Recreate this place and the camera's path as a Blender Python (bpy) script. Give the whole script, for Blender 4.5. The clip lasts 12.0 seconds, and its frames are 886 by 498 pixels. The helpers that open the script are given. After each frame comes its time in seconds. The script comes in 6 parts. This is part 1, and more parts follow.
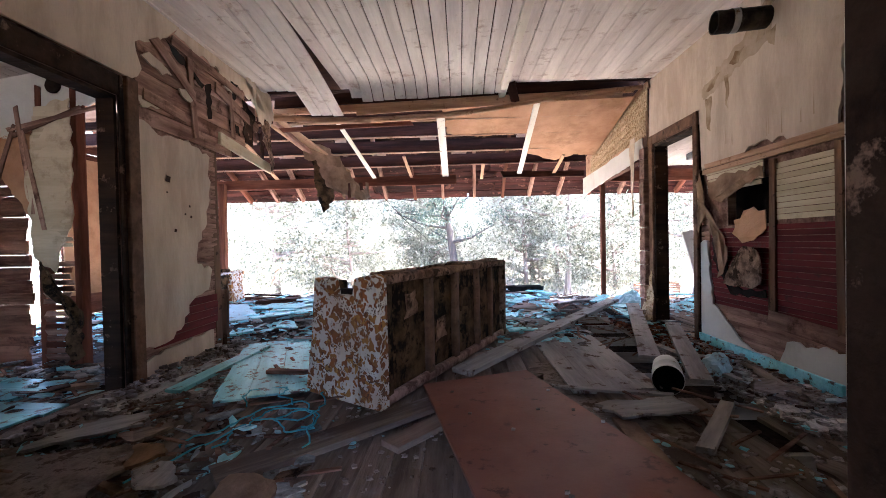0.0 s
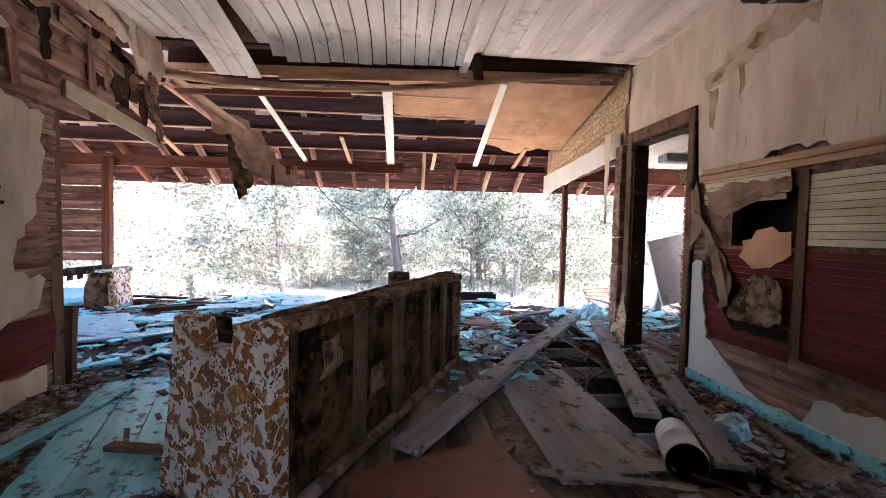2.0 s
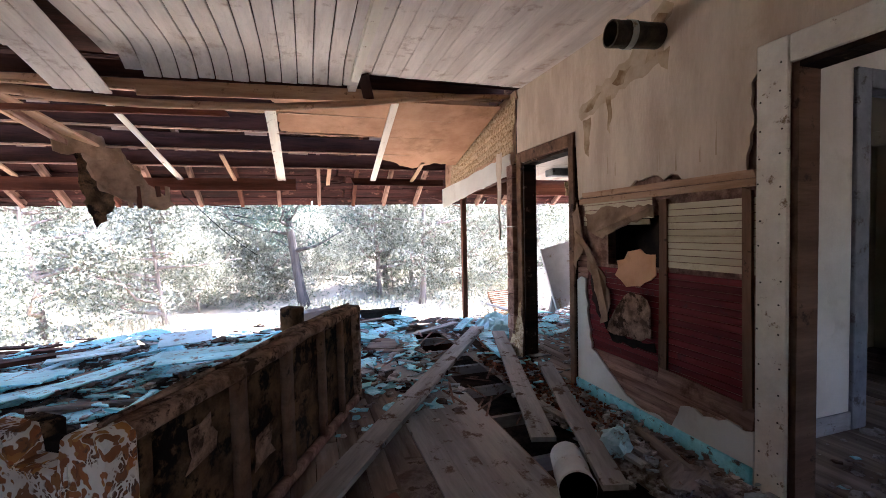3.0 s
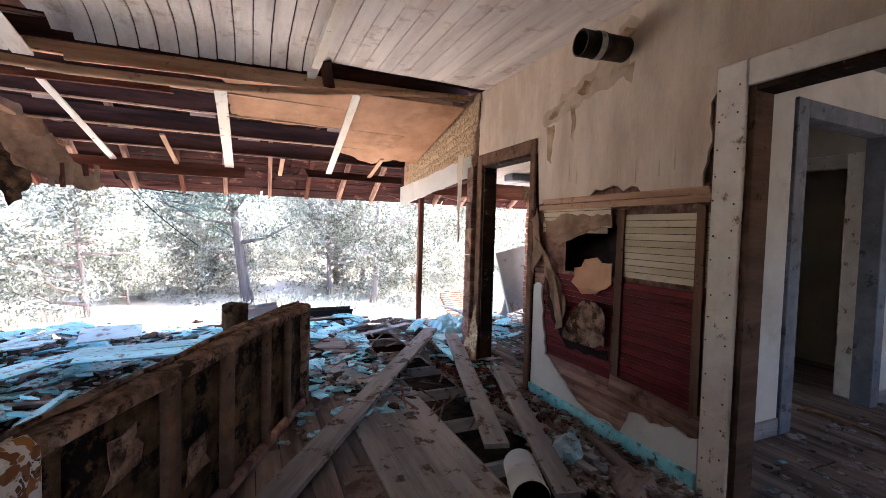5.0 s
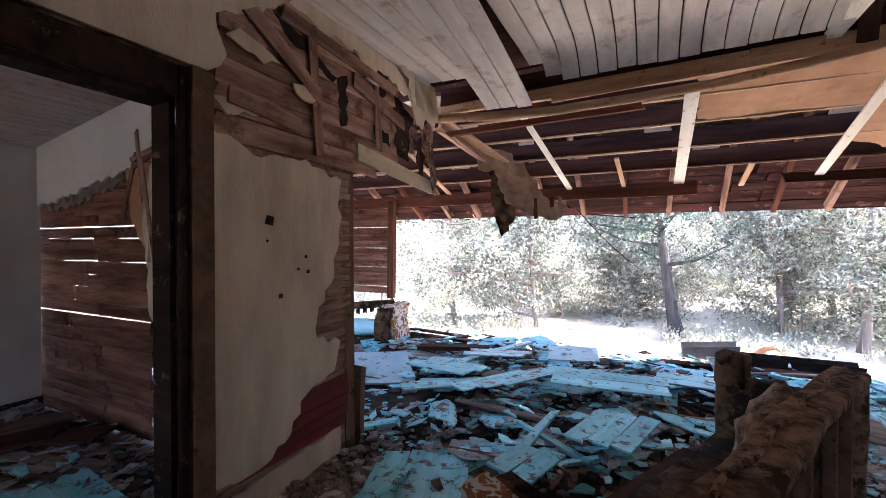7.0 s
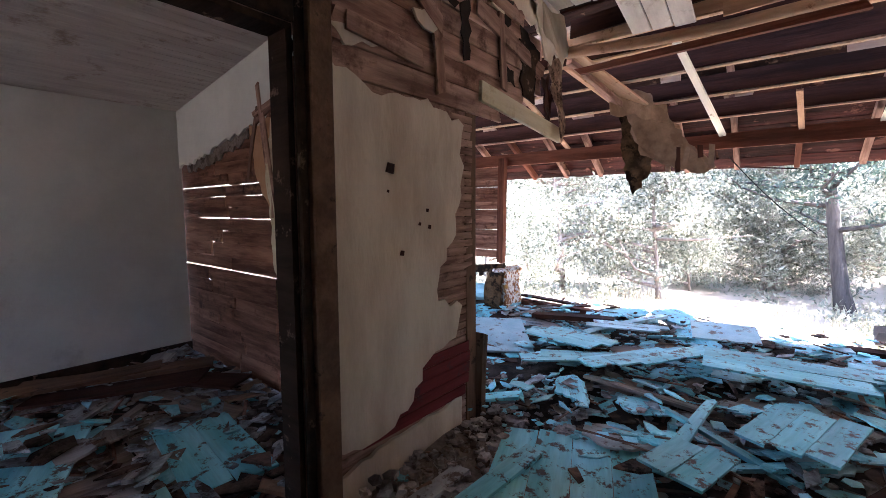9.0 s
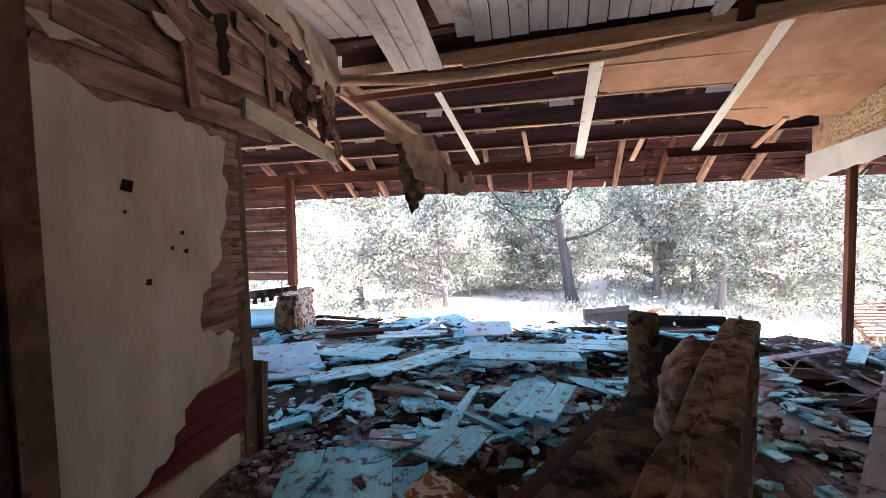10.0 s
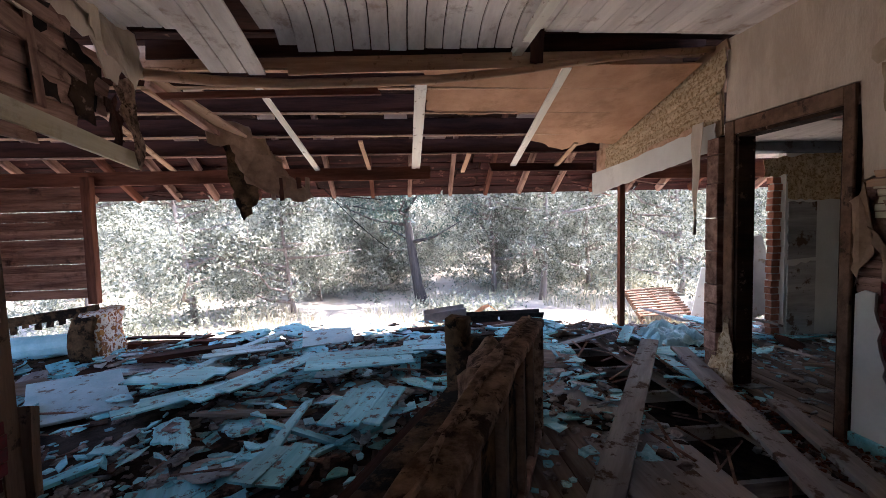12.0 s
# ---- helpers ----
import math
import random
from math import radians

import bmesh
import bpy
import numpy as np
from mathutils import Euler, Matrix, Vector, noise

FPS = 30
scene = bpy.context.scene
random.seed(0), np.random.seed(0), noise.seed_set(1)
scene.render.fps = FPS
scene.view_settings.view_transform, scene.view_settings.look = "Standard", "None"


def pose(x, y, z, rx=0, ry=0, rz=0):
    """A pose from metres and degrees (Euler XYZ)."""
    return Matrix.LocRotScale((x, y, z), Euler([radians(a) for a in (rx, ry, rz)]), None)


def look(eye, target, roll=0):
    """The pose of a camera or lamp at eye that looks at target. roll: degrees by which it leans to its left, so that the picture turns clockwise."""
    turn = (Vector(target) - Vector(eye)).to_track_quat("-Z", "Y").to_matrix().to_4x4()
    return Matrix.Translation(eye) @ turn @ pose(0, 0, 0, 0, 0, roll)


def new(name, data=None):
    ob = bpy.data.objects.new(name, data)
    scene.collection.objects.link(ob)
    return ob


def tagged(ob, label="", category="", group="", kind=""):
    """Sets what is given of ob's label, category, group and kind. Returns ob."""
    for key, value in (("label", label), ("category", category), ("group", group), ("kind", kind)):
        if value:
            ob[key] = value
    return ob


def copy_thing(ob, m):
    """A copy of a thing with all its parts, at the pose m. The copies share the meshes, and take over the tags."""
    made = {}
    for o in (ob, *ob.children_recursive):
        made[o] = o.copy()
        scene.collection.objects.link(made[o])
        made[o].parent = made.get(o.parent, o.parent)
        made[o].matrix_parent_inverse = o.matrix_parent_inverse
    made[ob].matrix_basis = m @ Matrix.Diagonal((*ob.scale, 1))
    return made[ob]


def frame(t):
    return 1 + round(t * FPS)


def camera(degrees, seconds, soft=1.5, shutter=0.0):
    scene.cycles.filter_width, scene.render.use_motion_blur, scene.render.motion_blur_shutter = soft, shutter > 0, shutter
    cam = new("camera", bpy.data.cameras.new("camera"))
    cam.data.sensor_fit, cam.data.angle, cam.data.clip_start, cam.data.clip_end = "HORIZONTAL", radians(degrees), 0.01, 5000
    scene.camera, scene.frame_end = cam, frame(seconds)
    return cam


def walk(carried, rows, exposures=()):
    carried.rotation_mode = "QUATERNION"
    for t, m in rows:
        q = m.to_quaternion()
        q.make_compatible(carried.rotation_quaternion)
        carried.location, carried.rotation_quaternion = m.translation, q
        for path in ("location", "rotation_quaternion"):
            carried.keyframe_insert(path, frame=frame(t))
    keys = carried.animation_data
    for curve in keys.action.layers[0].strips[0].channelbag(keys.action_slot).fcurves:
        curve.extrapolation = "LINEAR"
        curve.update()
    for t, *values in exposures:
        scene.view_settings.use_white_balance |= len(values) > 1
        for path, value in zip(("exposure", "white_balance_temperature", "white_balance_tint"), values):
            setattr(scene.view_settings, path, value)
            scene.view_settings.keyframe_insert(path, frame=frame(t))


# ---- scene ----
cam = camera(92.1, 12.0, soft=0.5)
PATH = [
    (0, (0.208, 0.023, 1.008), (0.132, 2.021, 0.976), -1.2),
    (0.5, (0.259, 0.2, 1.025), (-0.155, 2.155, 0.941), -0.7),
    (1, (0.289, 0.305, 0.999), (-0.228, 2.231, 0.855), -1.6),
    (1.5, (0.239, 0.582, 0.981), (-0.021, 2.56, 0.847), -0.4),
    (2, (0.178, 0.95, 1.156), (0.371, 2.939, 1.075), 1.2),
    (2.5, (0.199, 0.996, 1.337), (0.699, 2.929, 1.215), 0.5),
    (3, (0.293, 1.026, 1.391), (0.901, 2.93, 1.305), -1.4),
    (3.5, (0.318, 1.015, 1.395), (1.193, 2.813, 1.364), -0.5),
    (3.7, (0.345, 1.022, 1.394), (1.327, 2.764, 1.383), 0.2),
    (5.3, (0.21, 1.214, 1.39), (0.878, 3.093, 1.239), 2.5),
    (5.5, (0.12, 1.292, 1.373), (0.561, 3.232, 1.165), 3.5),
    (6, (-0.082, 1.417, 1.374), (-0.15, 3.402, 1.139), 1.9),
    (6.5, (-0.221, 1.543, 1.4), (-0.735, 3.472, 1.289), 0.1),
    (7, (-0.282, 1.716, 1.437), (-1.158, 3.514, 1.411), 0.1),
    (7.5, (-0.335, 1.816, 1.443), (-1.488, 3.449, 1.412), 0.3),
    (7.7, (-0.39, 1.838, 1.435), (-1.527, 3.481, 1.346), 0.5),
    (9.3, (-0.63, 1.924, 1.353), (-1.892, 3.463, 1.158), -0.2),
    (9.5, (-0.579, 1.919, 1.35), (-1.623, 3.617, 1.186), -0.2),
    (10, (-0.438, 1.921, 1.353), (-0.893, 3.866, 1.251), -1.5),
    (10.5, (-0.343, 1.894, 1.355), (-0.417, 3.89, 1.257), -1.4),
    (11, (-0.29, 1.878, 1.376), (-0.176, 3.872, 1.28), -0.7),
    (11.5, (-0.294, 1.874, 1.431), (-0.133, 3.864, 1.322), -0.9),
    (12, (-0.202, 1.848, 1.447), (-0.014, 3.835, 1.32), -1.6),
]
EXPOSURES = [(t, e, 5950, 25) for t, e in ((0.0, 4.62), (1.0, 4.72), (2.0, 4.45), (2.5, 4.3), (3.7, 4.0), (5.3, 4.4), (6.5, 4.15), (7.5, 3.85), (9.5, 4.15), (10.2, 3.85), (10.5, 3.68), (11.2, 3.36), (12.0, 3.05))]
walk(cam, [(t, look(eye, target, roll)) for t, eye, target, roll in PATH], EXPOSURES)

# ---- light ----
world = bpy.data.worlds.new("sky")
scene.world = world
world.use_nodes = True
wn = world.node_tree
sky = wn.nodes.new("ShaderNodeTexSky")
sky.sky_type = "NISHITA"
sky.sun_disc = False
sky.sun_elevation = radians(52)
sky.sun_rotation = radians(80)
sky.dust_density = 1.5
wn.nodes["Background"].inputs["Strength"].default_value = 0.15
wn.links.new(sky.outputs["Color"], wn.nodes["Background"].inputs["Color"])
sun = new("sun", bpy.data.lights.new("sun", "SUN"))
sun.data.energy = 5.0
sun.data.angle = radians(0.5)
sun.data.color = (1.0, 0.95, 0.87)
sun.matrix_basis = look((8, 1.4, 10.4), (0, 0, 0))

# ---- materials ----
RND = random.Random(7)


def mat(name, a, b, scale=3.0, rough=0.85, bump=0.3, grain=None, spots=None, spot_scale=2.0, spot_amount=0.5, metal=0.0, vary=0.25, fine=60.0, sharp=0.06, spec=0.1, loose=False):
    """A weathered surface: two colours mixed by noise, a second colour of stains, fine relief, and a change from piece to piece."""
    m = bpy.data.materials.new(name)
    m.use_nodes = True
    t = m.node_tree
    n, l = t.nodes, t.links
    bsdf = n["Principled BSDF"]
    bsdf.inputs["Roughness"].default_value = rough
    bsdf.inputs["Metallic"].default_value = metal
    bsdf.inputs["Specular IOR Level"].default_value = spec
    co = n.new("ShaderNodeTexCoord")
    info = n.new("ShaderNodeObjectInfo")
    off = n.new("ShaderNodeVectorMath")
    off.operation = "MULTIPLY_ADD"
    mp = n.new("ShaderNodeMapping")
    mp.inputs["Scale"].default_value = grain or (1, 1, 1)
    comb = n.new("ShaderNodeCombineXYZ")
    for i in range(3):
        l.new(info.outputs["Random"], comb.inputs[i])
    off.inputs[1].default_value = (37, 53, 71)
    l.new(comb.outputs[0], off.inputs[0])
    l.new(co.outputs["Object"], off.inputs[2])
    l.new(off.outputs[0], mp.inputs["Vector"])
    big = n.new("ShaderNodeTexNoise")
    big.inputs["Scale"].default_value = scale
    big.inputs["Detail"].default_value = 8
    big.inputs["Roughness"].default_value = 0.65
    l.new(mp.outputs[0], big.inputs["Vector"])
    ramp = n.new("ShaderNodeValToRGB")
    ramp.color_ramp.elements[0].position, ramp.color_ramp.elements[1].position = 0.38, 0.62
    ramp.color_ramp.elements[0].color, ramp.color_ramp.elements[1].color = (*a, 1), (*b, 1)
    l.new(big.outputs[0], ramp.inputs[0])
    col = ramp.outputs[0]
    small = n.new("ShaderNodeTexNoise")
    small.inputs["Scale"].default_value = fine
    small.inputs["Detail"].default_value = 4
    l.new(mp.outputs[0], small.inputs["Vector"])
    if spots:
        sn = n.new("ShaderNodeTexNoise")
        sn.inputs["Scale"].default_value = spot_scale
        sn.inputs["Detail"].default_value = 10
        sn.inputs["Roughness"].default_value = 0.7
        l.new(off.outputs[0], sn.inputs["Vector"])
        mr = n.new("ShaderNodeMapRange")
        mr.inputs["From Min"].default_value = 0.62 - 0.24 * spot_amount
        mr.inputs["From Max"].default_value = 0.62 - 0.24 * spot_amount + sharp
        l.new(sn.outputs[0], mr.inputs["Value"])
        mx = n.new("ShaderNodeMixRGB")
        mx.inputs[2].default_value = (*spots, 1)
        l.new(mr.outputs[0], mx.inputs[0])
        l.new(col, mx.inputs[1])
        col = mx.outputs[0]
    hs = n.new("ShaderNodeHueSaturation")
    mr2 = n.new("ShaderNodeMapRange")
    mr2.inputs["To Min"].default_value, mr2.inputs["To Max"].default_value = 1 - vary, 1 + vary
    ad = n.new("ShaderNodeMath")
    ad.operation = "MULTIPLY_ADD"
    ad.inputs[1].default_value, ad.inputs[2].default_value = 0.5, 0.0
    l.new(small.outputs[0], ad.inputs[0])
    ad2 = n.new("ShaderNodeMath")
    ad2.operation = "MULTIPLY_ADD"
    ad2.inputs[1].default_value = 0.5
    if loose:
        geo = n.new("ShaderNodeNewGeometry")
        l.new(geo.outputs["Random Per Island"], ad2.inputs[0])
    else:
        l.new(info.outputs["Random"], ad2.inputs[0])
    l.new(ad.outputs[0], ad2.inputs[2])
    l.new(ad2.outputs[0], mr2.inputs["Value"])
    l.new(mr2.outputs[0], hs.inputs["Value"])
    l.new(col, hs.inputs["Color"])
    l.new(hs.outputs[0], bsdf.inputs["Base Color"])
    if bump:
        bp = n.new("ShaderNodeBump")
        bp.inputs["Strength"].default_value = bump
        bp.inputs["Distance"].default_value = 0.01
        sm = n.new("ShaderNodeMath")
        l.new(big.outputs[0], sm.inputs[0])
        l.new(small.outputs[0], sm.inputs[1])
        l.new(sm.outputs[0], bp.inputs["Height"])
        l.new(bp.outputs[0], bsdf.inputs["Normal"])
    return m


GX, GY, GZ = (0.12, 1, 1), (1, 0.12, 1), (1, 1, 0.12)
M_PLASTER = mat("cream_plaster", (0.45, 0.355, 0.27), (0.61, 0.505, 0.395), 2.4, 0.9, 0.35, (1.6, 1.6, 0.45), (0.40, 0.31, 0.21), 1.6, 0.2, vary=0.09, sharp=0.2)
M_WHITEWALL = mat("grey_white_plaster", (0.55, 0.54, 0.5), (0.66, 0.65, 0.6), 1.2, 0.9, 0.15, None, (0.4, 0.37, 0.32), 1.5, 0.2, vary=0.06, sharp=0.2)
M_LATH = mat("bare_lath_wood", (0.15, 0.08, 0.06), (0.40, 0.245, 0.19), 10, 0.9, 0.7, GX, (0.10, 0.05, 0.035), 4, 0.34, vary=0.45, sharp=0.12)
M_TRIM = mat("dark_stained_trim", (0.016, 0.009, 0.006), (0.05, 0.027, 0.017), 8, 0.75, 0.4, GX, (0.2, 0.13, 0.09), 9, 0.12, vary=0.25)
M_BROWNTRIM = mat("brown_worn_trim", (0.10, 0.055, 0.035), (0.19, 0.11, 0.07), 8, 0.7, 0.4, GX, (0.05, 0.03, 0.02), 9, 0.15, vary=0.2)
M_WTRIM = mat("white_painted_trim", (0.68, 0.62, 0.53), (0.80, 0.75, 0.66), 6, 0.7, 0.3, GX, (0.25, 0.17, 0.11), 12, 0.12, vary=0.1)
M_CEIL = mat("painted_beadboard", (0.54, 0.47, 0.43), (0.70, 0.63, 0.58), 6, 0.75, 0.35, GY, (0.38, 0.29, 0.24), 5, 0.24, vary=0.2, sharp=0.12)
# painted boards: the sky's cyan light on upward faces is in these colours
M_BLUE = mat("sky_tinted_blue_painted_wood", (0.11, 0.47, 0.54), (0.27, 0.67, 0.72), 6, 0.42, 0.3, GX, (0.06, 0.045, 0.04), 11, 0.32, vary=0.45, spec=0.4)
M_WHITEP = mat("dusty_sky_tinted_white_board", (0.36, 0.60, 0.64), (0.52, 0.72, 0.75), 5, 0.5, 0.3, None, (0.2, 0.16, 0.13), 7, 0.3, vary=0.25, spec=0.4)
M_GREYP = mat("grey_weathered_board", (0.25, 0.24, 0.23), (0.42, 0.40, 0.38), 7, 0.85, 0.5, GX, (0.12, 0.08, 0.06), 6, 0.25, vary=0.3)
M_FLOOR = mat("worn_floorboard", (0.12, 0.09, 0.072), (0.33, 0.265, 0.225), 6, 0.75, 0.5, GX, (0.33, 0.33, 0.33), 3, 0.15, vary=0.3, sharp=0.2)
M_DARKW = mat("dark_old_timber", (0.022, 0.009, 0.006), (0.065, 0.024, 0.015), 8, 0.85, 0.5, GX, None, vary=0.3)
M_REDW = mat("red_brown_timber", (0.07, 0.024, 0.015), (0.16, 0.06, 0.037), 8, 0.85, 0.5, GX, None, vary=0.35)
M_TAN = mat("pale_pine", (0.36, 0.21, 0.13), (0.54, 0.35, 0.23), 9, 0.8, 0.4, GX, (0.25, 0.14, 0.08), 8, 0.2, vary=0.25)
M_PLY = mat("stained_plywood", (0.40, 0.21, 0.12), (0.52, 0.30, 0.18), 2.5, 0.8, 0.25, None, (0.33, 0.18, 0.10), 1.6, 0.3, vary=0.08, sharp=0.1)
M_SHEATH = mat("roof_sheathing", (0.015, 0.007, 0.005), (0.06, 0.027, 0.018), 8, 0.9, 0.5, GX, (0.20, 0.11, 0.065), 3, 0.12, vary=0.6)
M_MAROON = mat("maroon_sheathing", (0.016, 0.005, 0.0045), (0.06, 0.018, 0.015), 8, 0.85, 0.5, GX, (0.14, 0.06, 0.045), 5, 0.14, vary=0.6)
M_PLANK = mat("rough_red_plank", (0.10, 0.042, 0.028), (0.30, 0.15, 0.10), 9, 0.9, 0.7, GX, (0.05, 0.02, 0.014), 4, 0.3, vary=0.4, sharp=0.15)
M_RED = mat("red_painted_lath", (0.095, 0.014, 0.016), (0.18, 0.03, 0.03), 6, 0.7, 0.3, GX, (0.09, 0.03, 0.03), 7, 0.2, vary=0.2)
M_CREAML = mat("cream_painted_lath", (0.48, 0.40, 0.27), (0.60, 0.52, 0.38), 6, 0.8, 0.3, GX, (0.30, 0.21, 0.13), 4, 0.38, vary=0.15, sharp=0.2)
M_CARD = mat("torn_brown_paper", (0.18, 0.115, 0.075), (0.34, 0.225, 0.155), 4, 0.9, 0.3, None, (0.22, 0.14, 0.09), 5, 0.25, vary=0.15)
M_PAPER = mat("yellowed_wallpaper", (0.42, 0.30, 0.18), (0.60, 0.46, 0.30), 14, 0.9, 0.4, GY, (0.28, 0.18, 0.09), 34, 0.5, vary=0.2)
# near-black that puts the shade inside holes and recesses into colour
M_HOLE_SHADE = mat("hole_shade_black", (0.012, 0.010, 0.009), (0.03, 0.02, 0.016), 5, 0.95, 0.2)
M_PANEL = mat("red_brown_hardboard", (0.23, 0.10, 0.075), (0.31, 0.15, 0.115), 1.4, 0.5, 0.12, None, (0.14, 0.07, 0.055), 9, 0.12, vary=0.05)
M_BURLAP = mat("dirty_burlap", (0.035, 0.02, 0.011), (0.13, 0.075, 0.038), 7, 0.95, 0.7, None, (0.012, 0.008, 0.006), 5, 0.5, vary=0.3)
M_FOAM = mat("old_stuffing", (0.10, 0.058, 0.038), (0.34, 0.21, 0.145), 12, 0.95, 1.0, None, (0.05, 0.028, 0.018), 10, 0.4, vary=0.3)
M_RUBBLE = mat("plaster_rubble", (0.14, 0.11, 0.10), (0.50, 0.46, 0.44), 5, 0.95, 0.4, None, (0.14, 0.10, 0.08), 4, 0.4, vary=0.55, loose=True)
# paint chips, with the same cyan skylight mixed into their colour
M_CHIPS = mat("sky_tinted_blue_paint_chips", (0.12, 0.48, 0.55), (0.36, 0.70, 0.75), 6, 0.42, 0.3, None, (0.10, 0.075, 0.06), 9, 0.25, vary=0.55, spec=0.4, loose=True)
M_SCRAP = mat("grey_wallboard_scraps", (0.12, 0.12, 0.125), (0.38, 0.43, 0.45), 6, 0.6, 0.5, None, (0.08, 0.055, 0.045), 7, 0.4, vary=0.6, loose=True)
M_DARKSCRAP = mat("dark_wood_scraps", (0.03, 0.018, 0.013), (0.15, 0.095, 0.07), 7, 0.9, 0.5, None, (0.02, 0.012, 0.01), 6, 0.4, vary=0.6, loose=True)
M_REDDIRT = mat("rust_red_crumbs", (0.10, 0.035, 0.02), (0.26, 0.10, 0.06), 9, 0.95, 0.6, None, (0.05, 0.025, 0.018), 8, 0.4, vary=0.5, loose=True)
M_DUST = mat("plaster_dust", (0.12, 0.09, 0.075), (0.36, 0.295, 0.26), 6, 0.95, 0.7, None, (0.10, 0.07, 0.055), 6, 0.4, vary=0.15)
M_EARTH_SHADE = mat("dark_earth_and_gap_shade", (0.022, 0.016, 0.013), (0.075, 0.052, 0.04), 9, 0.95, 0.8)
M_METAL = mat("galvanised_metal", (0.35, 0.36, 0.37), (0.52, 0.53, 0.54), 6, 0.45, 0.2, None, (0.25, 0.16, 0.1), 6, 0.2, metal=0.7, vary=0.1)
M_SOOT = mat("sooty_stove_pipe", (0.03, 0.025, 0.022), (0.09, 0.07, 0.055), 9, 0.6, 0.3, metal=0.4)
M_RUST = mat("rusty_orange_tin", (0.45, 0.16, 0.06), (0.62, 0.28, 0.12), 6, 0.8, 0.3)
M_CAN = mat("white_enamel_can", (0.60, 0.62, 0.62), (0.72, 0.74, 0.74), 5, 0.45, 0.1, None, (0.3, 0.22, 0.16), 8, 0.2, vary=0.05)
M_TARP = mat("pale_blue_plastic", (0.25, 0.52, 0.58), (0.40, 0.66, 0.72), 5, 0.4, 0.4, vary=0.1)
M_ROPE = mat("turquoise_rope", (0.05, 0.35, 0.48), (0.09, 0.48, 0.60), 30, 0.7, 0.3, vary=0.1)
M_BRICK = mat("red_brick", (0.28, 0.11, 0.07), (0.42, 0.19, 0.13), 8, 0.9, 0.5, vary=0.3)
M_MORTAR = mat("grey_mortar", (0.3, 0.28, 0.26), (0.4, 0.38, 0.35), 8, 0.95, 0.5)
M_BARK = mat("grey_bark", (0.16, 0.13, 0.11), (0.34, 0.29, 0.26), 8, 0.95, 0.8, GZ, vary=0.2)
# pine bark darkened: the trunk's shaded side is in the colour
M_DBARK = mat("shaded_pine_bark", (0.03, 0.03, 0.03), (0.09, 0.08, 0.075), 8, 0.95, 0.8, GZ, vary=0.2)
M_GROUND = mat("dry_pale_ground", (0.30, 0.26, 0.20), (0.46, 0.41, 0.33), 0.5, 0.95, 0.6, None, (0.30, 0.27, 0.18), 0.9, 0.35, vary=0.1, fine=20, sharp=0.3)
M_GRASS = mat("dry_grass", (0.34, 0.33, 0.22), (0.52, 0.48, 0.34), 2, 0.9, 0)
M_BLACK = mat("black_rubber_and_shade", (0.012, 0.012, 0.013), (0.03, 0.03, 0.03), 8, 0.7, 0.2)


def leaf_mat(name, a, b):
    m = bpy.data.materials.new(name)
    m.use_nodes = True
    n, l = m.node_tree.nodes, m.node_tree.links
    geo = n.new("ShaderNodeNewGeometry")
    ramp = n.new("ShaderNodeValToRGB")
    ramp.color_ramp.elements[0].color, ramp.color_ramp.elements[1].color = (*a, 1), (*b, 1)
    l.new(geo.outputs["Random Per Island"], ramp.inputs[0])
    bs = n["Principled BSDF"]
    bs.inputs["Roughness"].default_value = 0.7
    l.new(ramp.outputs[0], bs.inputs["Base Color"])
    tr = n.new("ShaderNodeBsdfTranslucent")
    l.new(ramp.outputs[0], tr.inputs["Color"])
    mix = n.new("ShaderNodeMixShader")
    mix.inputs[0].default_value = 0.3
    l.new(bs.outputs[0], mix.inputs[1])
    l.new(tr.outputs[0], mix.inputs[2])
    l.new(mix.outputs[0], n["Material Output"].inputs["Surface"])
    return m


# wide range from leaf to leaf: sun and shade put into the colour
M_JUNIPER = leaf_mat("juniper_leaf", (0.05, 0.065, 0.04), (0.44, 0.45, 0.36))
M_PINE = leaf_mat("pine_needle", (0.03, 0.055, 0.045), (0.075, 0.11, 0.08))
M_SAGE = leaf_mat("sage_leaf", (0.16, 0.18, 0.13), (0.30, 0.31, 0.23))


